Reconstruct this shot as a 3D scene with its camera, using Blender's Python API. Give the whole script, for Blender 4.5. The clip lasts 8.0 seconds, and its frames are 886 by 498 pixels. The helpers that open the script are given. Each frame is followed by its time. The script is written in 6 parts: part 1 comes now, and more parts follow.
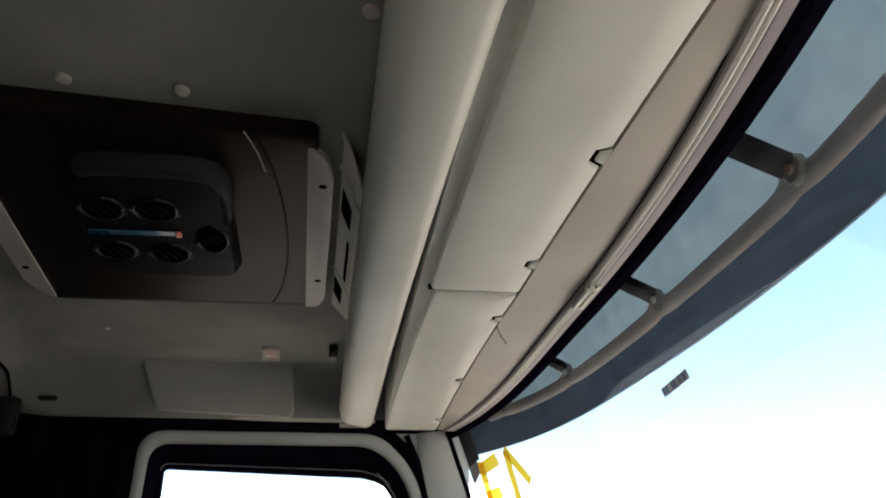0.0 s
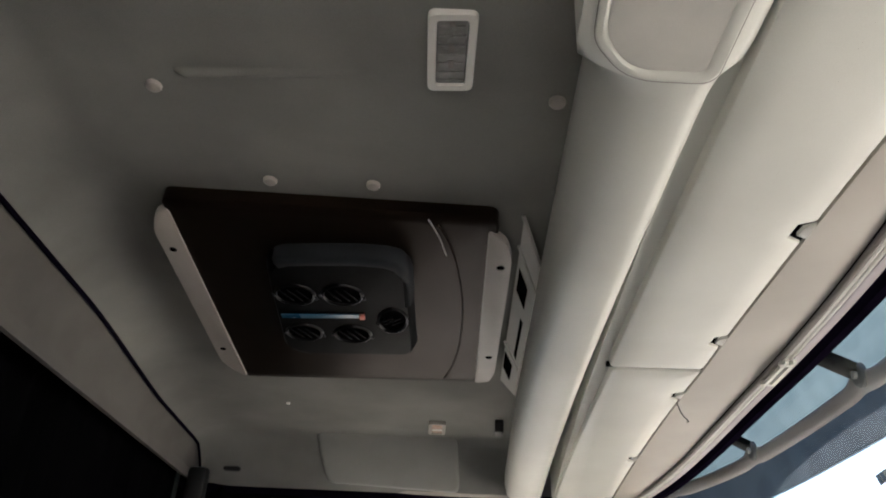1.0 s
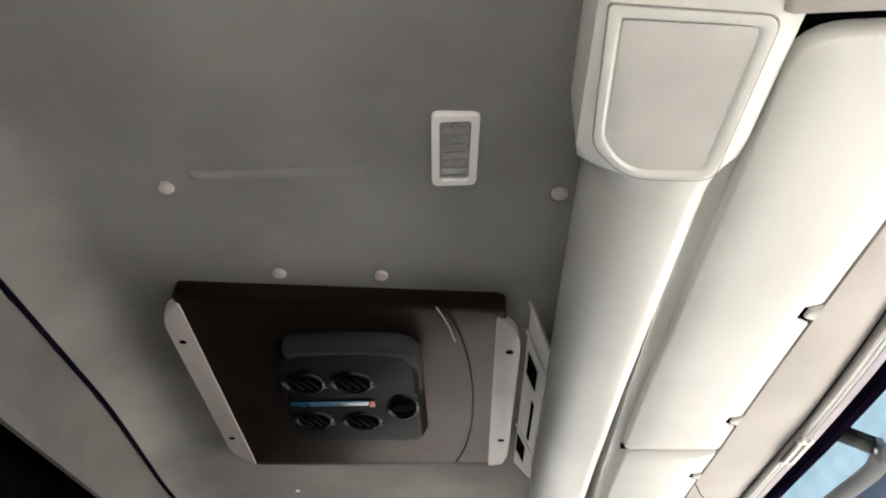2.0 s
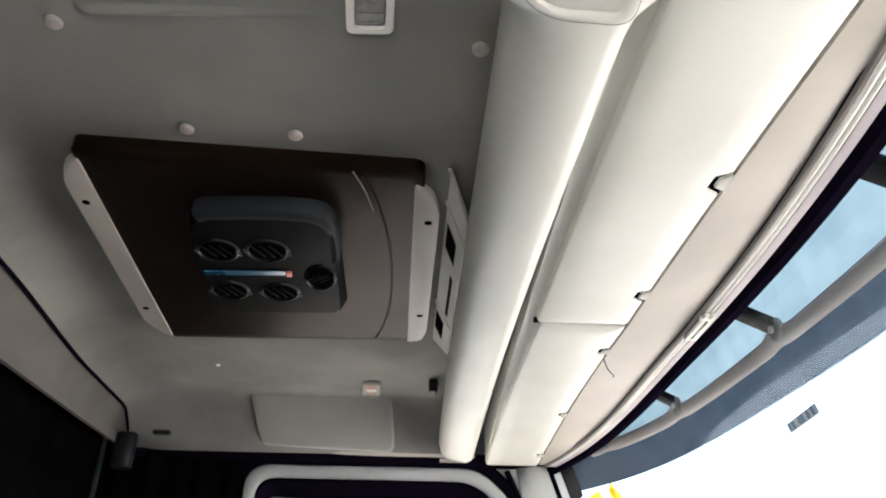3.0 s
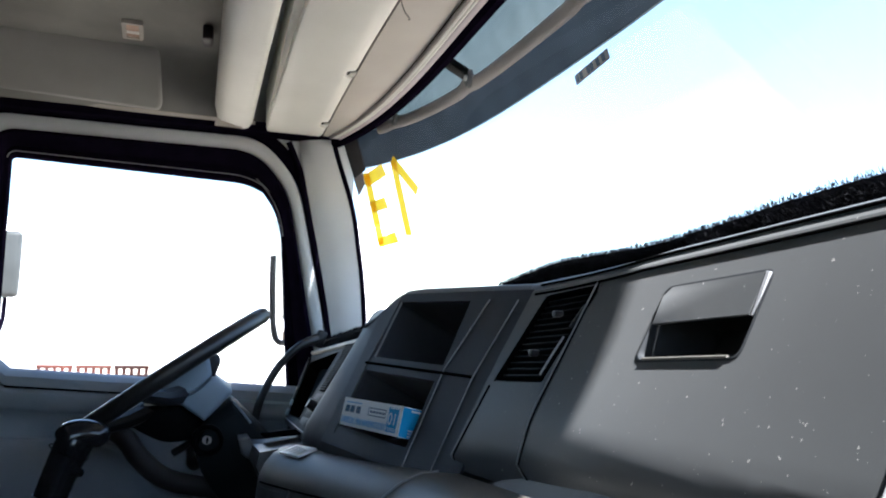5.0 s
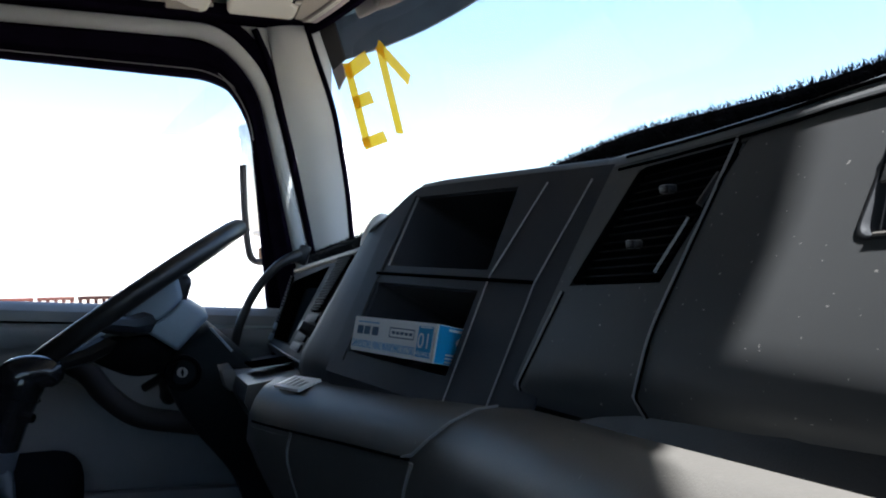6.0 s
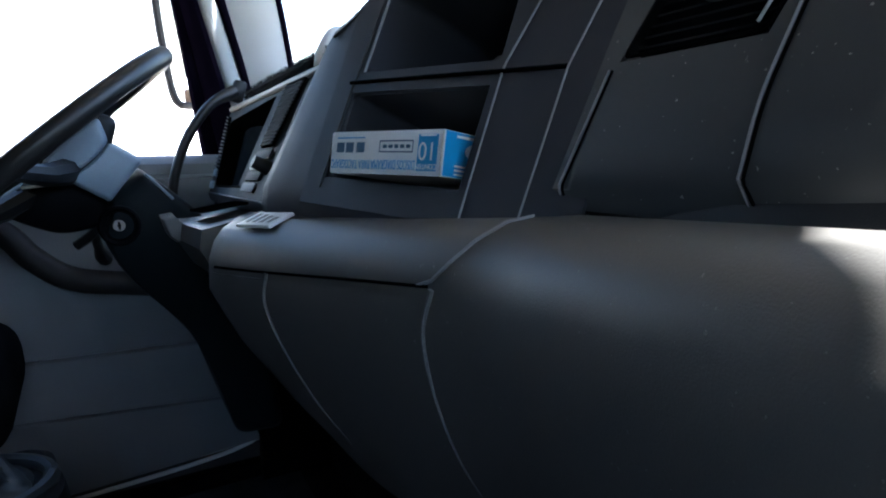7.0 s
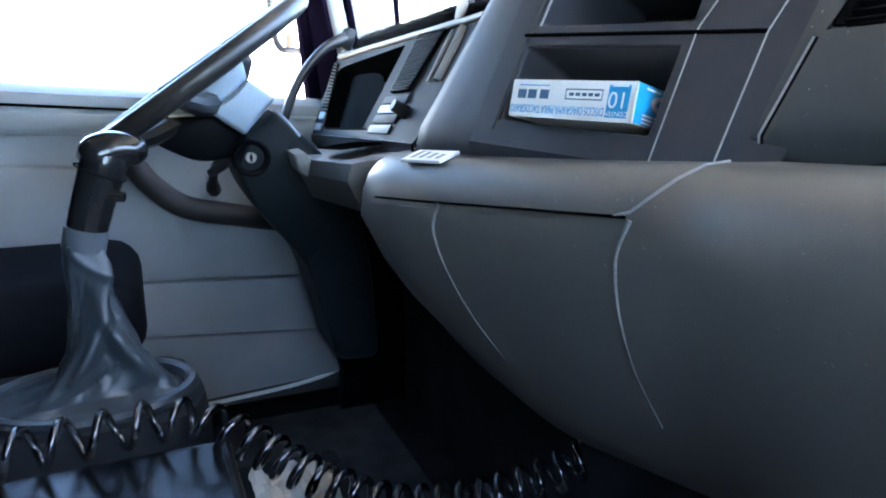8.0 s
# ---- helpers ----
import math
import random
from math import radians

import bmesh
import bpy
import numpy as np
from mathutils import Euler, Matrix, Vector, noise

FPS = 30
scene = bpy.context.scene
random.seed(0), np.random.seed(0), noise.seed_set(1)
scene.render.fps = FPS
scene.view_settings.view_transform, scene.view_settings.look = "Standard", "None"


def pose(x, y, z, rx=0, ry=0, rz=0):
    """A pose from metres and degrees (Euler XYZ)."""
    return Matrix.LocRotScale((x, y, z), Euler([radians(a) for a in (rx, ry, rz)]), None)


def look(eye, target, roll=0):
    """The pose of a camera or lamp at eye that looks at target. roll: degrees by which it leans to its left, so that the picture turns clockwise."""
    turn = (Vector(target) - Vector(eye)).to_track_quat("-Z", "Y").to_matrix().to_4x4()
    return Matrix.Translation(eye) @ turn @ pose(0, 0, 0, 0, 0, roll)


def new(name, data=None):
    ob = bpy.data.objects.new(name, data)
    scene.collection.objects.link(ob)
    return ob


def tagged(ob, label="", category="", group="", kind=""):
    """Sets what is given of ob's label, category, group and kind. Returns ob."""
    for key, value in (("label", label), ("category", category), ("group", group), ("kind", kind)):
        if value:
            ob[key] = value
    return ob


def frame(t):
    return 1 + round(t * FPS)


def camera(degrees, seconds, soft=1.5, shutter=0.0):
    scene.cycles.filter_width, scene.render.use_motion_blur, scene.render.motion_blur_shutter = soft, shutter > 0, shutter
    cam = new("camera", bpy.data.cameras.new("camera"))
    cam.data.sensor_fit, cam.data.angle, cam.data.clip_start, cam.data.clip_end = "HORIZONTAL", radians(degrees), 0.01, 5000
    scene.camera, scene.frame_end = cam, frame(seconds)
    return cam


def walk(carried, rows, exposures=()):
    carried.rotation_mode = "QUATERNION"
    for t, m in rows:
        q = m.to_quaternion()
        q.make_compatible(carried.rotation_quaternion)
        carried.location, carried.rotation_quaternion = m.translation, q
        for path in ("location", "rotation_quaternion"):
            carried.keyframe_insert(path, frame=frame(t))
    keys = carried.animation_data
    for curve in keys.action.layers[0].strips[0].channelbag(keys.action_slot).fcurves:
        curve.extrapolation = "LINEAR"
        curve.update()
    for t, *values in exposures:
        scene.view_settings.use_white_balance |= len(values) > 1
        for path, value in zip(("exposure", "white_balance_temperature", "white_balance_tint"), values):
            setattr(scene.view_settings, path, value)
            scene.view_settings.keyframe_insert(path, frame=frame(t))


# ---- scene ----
cam = camera(63.4, 8.0, soft=2.0)
PATH = [
    (0, (0.047, 0.27, 1.013), (0.292, 2.067, 1.855), -0.5),
    (0.5, (0.018, 0.27, 1.012), (0.009, 2.075, 1.873), 2.4),
    (1, (-0.006, 0.254, 1.025), (-0.149, 1.984, 2.018), 3.4),
    (1.2, (-0.009, 0.243, 1.03), (-0.176, 1.925, 2.1), 3.1),
    (2.3, (-0.004, 0.235, 1.041), (-0.156, 1.86, 2.196), 1.9),
    (2.5, (0.002, 0.243, 1.032), (-0.134, 1.912, 2.126), 1.9),
    (3, (0.017, 0.274, 1.018), (0.029, 2.05, 1.936), 1.2),
    (3.5, (0.047, 0.296, 1.005), (0.252, 2.139, 1.756), 0.1),
    (4, (0.065, 0.309, 0.979), (0.406, 2.178, 1.602), 0.8),
    (4.5, (0.075, 0.349, 0.957), (0.528, 2.257, 1.348), 2.1),
    (4.7, (0.07, 0.366, 0.946), (0.587, 2.275, 1.243), 2.4),
    (5.8, (0.038, 0.57, 0.917), (0.743, 2.442, 0.962), -0.3),
    (6, (0.054, 0.609, 0.91), (0.742, 2.486, 0.89), -0.3),
    (6.5, (0.08, 0.68, 0.881), (0.85, 2.512, 0.653), -1.8),
    (7, (0.035, 0.724, 0.866), (0.876, 2.487, 0.437), -2.9),
    (7.5, (-0.052, 0.724, 0.857), (0.817, 2.453, 0.35), -0.8),
    (8, (-0.114, 0.71, 0.859), (0.66, 2.478, 0.334), 0.7),
]
EXPOSURES = [(0, 2.5, 6000, 10), (0.5, 2.8, 5950, 10), (1.2, 3.3, 5850, 10), (2.3, 4.18, 5700, 10), (3, 4.0, 5650, 10), (3.5, 3.8, 5700, 10), (4, 3.4, 5750, 10), (4.7, 3.2, 5750, 10), (5.8, 2.55, 5800, 10), (6.5, 2.45, 5750, 10), (7, 3.6, 5700, 10), (7.5, 5.2, 5800, 10), (8, 5.75, 5850, 10)]
walk(cam, [(t, look(eye, target, roll)) for t, eye, target, roll in PATH], EXPOSURES)

# ---- daylight: high sun ahead of the truck, over the passenger side ----
SUN = Vector((0.30, -0.50, 1.0)).normalized()
world = bpy.data.worlds.new("world")
scene.world = world
world.use_nodes = True
wn = world.node_tree.nodes
sky = wn.new("ShaderNodeTexSky")
sky.sky_type = "NISHITA"
sky.sun_disc = False
sky.ozone_density = 0.0
sky.sun_elevation = math.asin(SUN.z)
sky.sun_rotation = math.atan2(SUN.x, SUN.y) % (2 * math.pi)
wn["Background"].inputs["Strength"].default_value = 0.07
world.node_tree.links.new(sky.outputs["Color"], wn["Background"].inputs["Color"])
sun = new("sun", bpy.data.lights.new("sun", "SUN"))
sun.data.energy, sun.data.angle, sun.data.color = 5.0, radians(0.8), (1.0, 0.95, 0.88)
sun.matrix_world = look(SUN * 20, (0, 0, 0))


# ---- materials ----
def material(name, colour, rough=0.5, metal=0.0, vary=0.12, scale=6.0, grain=350.0, bump=0.15, tint=None, spec=0.5, coat=0.0, stain=0.0, shine=(1, 1, 1)):
    """Principled surface with slow blotches, fine grain and a fine relief, in metres."""
    m = bpy.data.materials.new(name)
    m.use_nodes = True
    nt = m.node_tree
    nd, ln = nt.nodes, nt.links
    b = nd["Principled BSDF"]
    tc = nd.new("ShaderNodeTexCoord")
    slow, fine = nd.new("ShaderNodeTexNoise"), nd.new("ShaderNodeTexNoise")
    slow.inputs["Scale"].default_value, slow.inputs["Detail"].default_value = scale, 5
    fine.inputs["Scale"].default_value, fine.inputs["Detail"].default_value = grain, 3
    for n in (slow, fine):
        ln.new(tc.outputs["Object"], n.inputs["Vector"])
    mix = nd.new("ShaderNodeMix")
    mix.data_type = "RGBA"
    c = Vector(colour)
    d = Vector(tint) if tint else c * (1 - 2 * vary)
    lo, hi = (*(c * (1 + vary * 0.6)), 1), (*d, 1)
    ramp = nd.new("ShaderNodeMapRange")
    ramp.inputs["From Min"].default_value, ramp.inputs["From Max"].default_value = 0.35, 0.72
    ln.new(slow.outputs["Fac"], ramp.inputs["Value"])
    ln.new(ramp.outputs["Result"], mix.inputs["Factor"])
    mix.inputs["A"].default_value, mix.inputs["B"].default_value = lo, hi
    mix2 = nd.new("ShaderNodeMix")
    mix2.data_type, mix2.blend_type = "RGBA", "MULTIPLY"
    mix2.inputs["Factor"].default_value = 1.0
    g = nd.new("ShaderNodeMapRange")
    g.inputs["To Min"].default_value, g.inputs["To Max"].default_value = 1 - vary, 1 + vary
    ln.new(fine.outputs["Fac"], g.inputs["Value"])
    ln.new(mix.outputs["Result"], mix2.inputs["A"])
    ln.new(g.outputs["Result"], mix2.inputs["B"])
    out = mix2.outputs["Result"]
    if stain:
        st = nd.new("ShaderNodeTexNoise")
        st.inputs["Scale"].default_value, st.inputs["Detail"].default_value, st.inputs["Roughness"].default_value = 240, 2, 0.6
        ln.new(tc.outputs["Object"], st.inputs["Vector"])
        sr = nd.new("ShaderNodeMapRange")
        sr.inputs["From Min"].default_value, sr.inputs["From Max"].default_value = 0.71, 0.74
        sr.inputs["To Max"].default_value = stain
        ln.new(st.outputs["Fac"], sr.inputs["Value"])
        mix3 = nd.new("ShaderNodeMix")
        mix3.data_type = "RGBA"
        ln.new(sr.outputs["Result"], mix3.inputs["Factor"])
        ln.new(out, mix3.inputs["A"])
        mix3.inputs["B"].default_value = (0.5, 0.48, 0.43, 1)
        out = mix3.outputs["Result"]
    ln.new(out, b.inputs["Base Color"])
    r = nd.new("ShaderNodeMapRange")
    r.inputs["To Min"].default_value, r.inputs["To Max"].default_value = max(rough - 0.08, 0.03), min(rough + 0.1, 1)
    ln.new(slow.outputs["Fac"], r.inputs["Value"])
    ln.new(r.outputs["Result"], b.inputs["Roughness"])
    b.inputs["Metallic"].default_value = metal
    b.inputs["Specular IOR Level"].default_value = spec
    b.inputs["Coat Weight"].default_value = coat
    b.inputs["Specular Tint"].default_value = (*shine, 1)
    if bump:
        bp = nd.new("ShaderNodeBump")
        bp.inputs["Strength"].default_value, bp.inputs["Distance"].default_value = bump, 0.002
        ln.new(fine.outputs["Fac"], bp.inputs["Height"])
        ln.new(bp.outputs["Normal"], b.inputs["Normal"])
    return m


def glazing(name, colour, gloss=0.03, haze=0.0, haze_colour=(0.5, 0.55, 0.6)):
    """A thin pane: clear or tinted see-through, a little mirror, and some scatter in the sheet."""
    m = bpy.data.materials.new(name)
    m.use_nodes = True
    nd, ln = m.node_tree.nodes, m.node_tree.links
    nd.remove(nd["Principled BSDF"])
    tr, gl, mx = nd.new("ShaderNodeBsdfTransparent"), nd.new("ShaderNodeBsdfGlossy"), nd.new("ShaderNodeMixShader")
    tr.inputs["Color"].default_value = (*colour, 1)
    gl.inputs["Roughness"].default_value = 0.02
    mx.inputs["Fac"].default_value = gloss
    ln.new(tr.outputs["BSDF"], mx.inputs[1])
    ln.new(gl.outputs["BSDF"], mx.inputs[2])
    last = mx
    if haze:
        tl, df, m1, m2 = nd.new("ShaderNodeBsdfTranslucent"), nd.new("ShaderNodeBsdfDiffuse"), nd.new("ShaderNodeMixShader"), nd.new("ShaderNodeMixShader")
        no, tc, mr = nd.new("ShaderNodeTexNoise"), nd.new("ShaderNodeTexCoord"), nd.new("ShaderNodeMapRange")
        no.inputs["Scale"].default_value, no.inputs["Detail"].default_value = 14, 5
        ln.new(tc.outputs["Object"], no.inputs["Vector"])
        mr.inputs["From Min"].default_value, mr.inputs["From Max"].default_value = 0.3, 0.75
        mr.inputs["To Min"].default_value, mr.inputs["To Max"].default_value = haze * 0.8, min(1, haze * 1.15)
        ln.new(no.outputs["Fac"], mr.inputs["Value"])
        tl.inputs["Color"].default_value = df.inputs["Color"].default_value = (*haze_colour, 1)
        m1.inputs["Fac"].default_value = 0.3
        ln.new(tl.outputs["BSDF"], m1.inputs[1])
        ln.new(df.outputs["BSDF"], m1.inputs[2])
        ln.new(mr.outputs["Result"], m2.inputs["Fac"])
        ln.new(mx.outputs["Shader"], m2.inputs[1])
        ln.new(m1.outputs["Shader"], m2.inputs[2])
        last = m2
    ln.new(last.outputs["Shader"], nd["Material Output"].inputs["Surface"])
    return m


HEADLINER = material("headliner cloth", (0.180, 0.179, 0.162), 0.9, vary=0.14, scale=5, grain=700, bump=0.25)
# Rear band of the lining, coloured darker than the rest.
REAR_LINER = material("darker taupe rear lining", (0.105, 0.098, 0.089), 0.85, vary=0.14, scale=6, grain=700, bump=0.2)
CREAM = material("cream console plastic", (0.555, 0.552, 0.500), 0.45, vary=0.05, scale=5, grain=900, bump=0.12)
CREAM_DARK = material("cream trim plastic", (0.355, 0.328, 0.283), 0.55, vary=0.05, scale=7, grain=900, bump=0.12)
MAUVE = material("mauve grey plastic", (0.30, 0.26, 0.28), 0.5, vary=0.06)
GROOVE = material("shadow gap plastic", (0.20, 0.18, 0.165), 0.7, vary=0.08)
GRILLE = material("pale speaker cloth", (0.46, 0.445, 0.405), 0.8, vary=0.08, scale=9, grain=1500, bump=0.5)
# Orange shine tint puts the warm glow on the panel into its reflections.
AC_PANEL = material("dark cooler panel", (0.0080, 0.0056, 0.0040), 0.42, shine=(1.0, 0.45, 0.22), spec=0.06, vary=0.12, scale=5, grain=500, bump=0.1)
AC_STRIP = material("grey bracket paint", (0.34, 0.31, 0.28), 0.5, vary=0.06)
BLACK = material("black plastic", (0.012, 0.012, 0.013), 0.42, spec=0.3, vary=0.15, scale=12, grain=900, bump=0.12)
BLACK_GLOSS = material("glossy black plastic", (0.012, 0.012, 0.013), 0.14, vary=0.15, scale=12, bump=0.03)
RUBBER = material("black rubber seal", (0.0042, 0.0030, 0.0075), 0.6, spec=0.0, vary=0.2, scale=20)
# Black for openings; also paints the shade in gaps and under the dash.
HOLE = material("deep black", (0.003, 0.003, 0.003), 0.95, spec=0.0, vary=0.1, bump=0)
DASH = material("charcoal dash plastic", (0.034, 0.0362, 0.0365), 0.5, spec=0.15, vary=0.10, scale=7, grain=1600, bump=0.05, stain=0.35)
DASH_LOW = material("charcoal bolster plastic", (0.088, 0.083, 0.074), 0.42, spec=0.5, vary=0.08, scale=5, grain=800, bump=0.12, stain=0.18)
DASH_PLAIN = material("slate cubby plastic", (0.029, 0.031, 0.037), 0.55, spec=0.3, vary=0.1, scale=8, grain=1600, bump=0.06)
# Pale tone that paints the lit edges of joints.
SEAM = material("lit joint edge", (0.23, 0.23, 0.235), 0.5, vary=0.1)
DOOR_GREY = material("grey door plastic", (0.25, 0.258, 0.262), 0.5, vary=0.07, scale=6, grain=600, bump=0.3)
DOOR_DARK = material("dark door recess", (0.030, 0.025, 0.023), 0.6, vary=0.12)
PAINT = material("pale grey body paint", (0.46, 0.48, 0.48), 0.48, vary=0.04, scale=6, bump=0.04, coat=0.0)
PILLAR = material("pale pillar plastic", (0.72, 0.73, 0.72), 0.45, vary=0.04, scale=6, grain=700, bump=0.15)
RIM = material("worn black wheel rim", (0.020, 0.019, 0.018), 0.38, vary=0.2, scale=9, grain=900, bump=0.08)
CURTAIN = material("black curtain cloth", (0.0022, 0.0022, 0.0026), 1.0, spec=0.0, vary=0.2, scale=10, grain=900, bump=0.3)
CARPET = material("black floor carpet", (0.020, 0.021, 0.023), 0.9, spec=0.2, vary=0.3, scale=14, grain=500, bump=0.8)
MAT = material("grey-black foot mat rubber", (0.060, 0.061, 0.064), 0.75, spec=0.3, vary=0.25, scale=18, grain=260, bump=0.6)
VINYL = material("shiny black tunnel vinyl", (0.009, 0.011, 0.014), 0.22, vary=0.4, scale=22, grain=400, bump=0.2)
BRACKET = material("pale bracket plastic", (0.15, 0.148, 0.145), 0.5, vary=0.1, scale=12, bump=0.1)
SHROUD = material("deep slate column plastic", (0.010, 0.0135, 0.0155), 0.55, spec=0.10, vary=0.1, scale=9, bump=0.12)
COLUMN = material("slate column plastic", (0.24, 0.30, 0.35), 0.42, vary=0.06, scale=9, bump=0.15)
METAL = material("worn steel", (0.55, 0.53, 0.50), 0.35, metal=1.0, vary=0.1, scale=30)
LEATHER = material("grey gaiter leather", (0.034, 0.042, 0.050), 0.38, vary=0.15, scale=12, grain=900, bump=0.12)
COOLER_BLACK = material("dull black cooler plastic", (0.0035, 0.0036, 0.0042), 0.5, spec=0.03, vary=0.2, scale=15, bump=0.05)
NOZZLE = material("dull black nozzle plastic", (0.004, 0.004, 0.0048), 0.30, spec=0.16, vary=0.2, scale=15, bump=0.03)
LIP = material("slate lip plastic", (0.014, 0.0158, 0.0185), 0.55, spec=0.15, vary=0.1, scale=20, bump=0.05)
COLLAR = material("slate collar plastic", (0.085, 0.095, 0.108), 0.35, vary=0.1, scale=20, bump=0.05)
# Lit edge of the bolster grooves put into colour.
SEAM_LOW = material("lit bolster joint edge", (0.15, 0.146, 0.14), 0.6, spec=0.2, vary=0.25, scale=30)
HOSE = material("glossy black hose plastic", (0.016, 0.017, 0.020), 0.12, spec=0.8, vary=0.2, scale=12, bump=0.02, coat=0.8)
SLATE_GLASS = material("dull slate cover", (0.012, 0.0145, 0.0160), 0.7, spec=0.0, vary=0.1, scale=14)
BINNACLE = material("mid grey binnacle plastic", (0.021, 0.0225, 0.0245), 0.6, spec=0.10, vary=0.08, scale=14, grain=1400, bump=0.06)
CARD_WHITE = material("white carton", (0.86, 0.87, 0.88), 0.45, vary=0.03, scale=20, bump=0.03)
CARD_BLUE = material("cyan carton print", (0.03, 0.33, 0.66), 0.4, vary=0.05, scale=25, bump=0.02)
INK = material("dark print ink", (0.04, 0.10, 0.19), 0.5, vary=0.1, bump=0)
LAMP_WHITE = material("white lamp plastic", (0.72, 0.70, 0.66), 0.4, vary=0.03)
DASH.node_tree.nodes["Principled BSDF"].inputs["Sheen Weight"].default_value = 0.14  # settled dust
LAMP_LENS = material("grey lamp lens", (0.24, 0.235, 0.225), 0.25, vary=0.25, scale=30, grain=250, bump=0.3)
LAMP_AMBER = material("amber lamp lens", (0.42, 0.25, 0.16), 0.3, vary=0.1, scale=40)
LED_RED = material("red indicator", (0.75, 0.25, 0.18), 0.4, vary=0.05)
RUST = material("rusty screw", (0.22, 0.13, 0.10), 0.7, vary=0.2, scale=60)
BLUE_BAR = material("blue display strip", (0.03, 0.10, 0.17), 0.25, vary=0.1)
GROUND = material("pale dusty concrete", (0.34, 0.285, 0.23), 0.9, vary=0.15, scale=0.6, grain=40, bump=0.3)
TRUCK_WHITE = material("white truck paint", (0.80, 0.80, 0.80), 0.35, vary=0.03, scale=1)
# Pale colour stands for the sky reflected in the truck windshield.
SKY_GLASS = material("glass coloured as its sky reflection", (0.55, 0.60, 0.64), 0.15, vary=0.03, scale=1)
ORANGE = material("orange trailer paint", (0.065, 0.013, 0.006), 0.5, vary=0.15, scale=2)
FUR = material("black long pile", (0.006, 0.006, 0.008), 0.9, spec=0.1, vary=0.4, scale=40, grain=600, bump=0.2)
SEAT = material("black seat cloth", (0.006, 0.006, 0.007), 0.95, spec=0.05, vary=0.2, scale=10, grain=800, bump=0.4)
PAPER = material("crumpled white paper", (0.62, 0.60, 0.56), 0.8, vary=0.1, scale=30, bump=0.2)
VISOR_GREY = material("pale visor rail", (0.35, 0.31, 0.29), 0.5, vary=0.1)
TAPE = glazing("yellow tape", (0.62, 0.36, 0.02), gloss=0.03, haze=0.45, haze_colour=(0.80, 0.52, 0.03))
GLASS = glazing("clear window glass", (0.93, 0.96, 0.95))
# Tint for the unseen passenger window, added to cut its light.
TINTED = glazing("grey light-cutting window glass", (0.88, 0.90, 0.90))
SHIELD = glazing("dusty windshield glass", (0.92, 0.95, 0.94), haze=0.008, haze_colour=(0.75, 0.76, 0.76))
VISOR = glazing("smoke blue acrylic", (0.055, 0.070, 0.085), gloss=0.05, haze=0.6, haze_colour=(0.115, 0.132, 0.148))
# Pale copy of the visor acrylic: sky glow put into its colour.
VISOR_LIT = glazing("sky-lit pale smoke acrylic", (0.14, 0.18, 0.20), gloss=0.05, haze=0.85, haze_colour=(0.26, 0.295, 0.305))



# ---- building helpers ----
BASE = {}


def thing(name, at, label, category, group="", kind=""):
    ob = new(name)
    ob.location = at
    ob.empty_display_size = 0.05
    BASE[ob.name] = Vector(at)
    return tagged(ob, label, category, group, kind)


def finish(name, bm, mat, shift, smooth=35):
    me = bpy.data.meshes.new(name)
    bmesh.ops.recalc_face_normals(bm, faces=bm.faces)
    bmesh.ops.translate(bm, verts=bm.verts, vec=-shift)
    bm.to_mesh(me)
    bm.free()
    me.materials.append(mat)
    me.polygons.foreach_set("use_smooth", [True] * len(me.polygons))
    me.set_sharp_from_angle(angle=radians(smooth))
    return me


def part(name, bm, mat, parent, label="", smooth=35):
    """Links a bmesh, given in world metres, as one mesh under a thing or under one of its parts."""
    base = BASE[parent.name]
    ob = new(name, finish(name, bm, mat, base, smooth))
    ob.parent = parent
    BASE[ob.name] = base
    return tagged(ob, label)


def solo(name, bm, mat, label, category, kind="", smooth=35, group=""):
    """A thing that is one mesh."""
    base = Vector((0, 0, 0))
    if kind != "structure" and bm.verts:
        lo = Vector([min(v.co[i] for v in bm.verts) for i in range(3)])
        hi = Vector([max(v.co[i] for v in bm.verts) for i in range(3)])
        base = Vector(((lo.x + hi.x) / 2, (lo.y + hi.y) / 2, lo.z))
    ob = new(name, finish(name, bm, mat, base, smooth))
    ob.location = base
    BASE[ob.name] = base
    return tagged(ob, label, category, group, kind)


def box(size, at, bevel=0.0, m=None, segs=2, bm=None):
    bm = bm or bmesh.new()
    made = bmesh.ops.create_cube(bm, size=1.0)["verts"]
    bmesh.ops.scale(bm, vec=size, verts=made)
    if bevel:
        edges = list({e for v in made for e in v.link_edges})
        made = [v for v in bmesh.ops.bevel(bm, geom=edges, offset=bevel, segments=segs, affect="EDGES", profile=0.5)["verts"]]
        made = list({v for v in made})
    turn = m if m else Matrix.Identity(4)
    whole = set(made)
    for v in list(whole):
        for e in v.link_edges:
            whole.update(e.verts)
    bmesh.ops.transform(bm, matrix=Matrix.Translation(at) @ turn, verts=list(whole))
    return bm


def loft(rings, closed=True, caps=True, bm=None):
    """A skin over rings of points, all of one count."""
    bm = bm or bmesh.new()
    rows = [[bm.verts.new(p) for p in ring] for ring in rings]
    n = len(rows[0])
    for a, b in zip(rows, rows[1:]):
        for i in range(n if closed else n - 1):
            j = (i + 1) % n
            bm.faces.new((a[i], a[j], b[j], b[i]))
    if caps and closed:
        bm.faces.new(rows[0])
        bm.faces.new(rows[-1][::-1])
    return bm


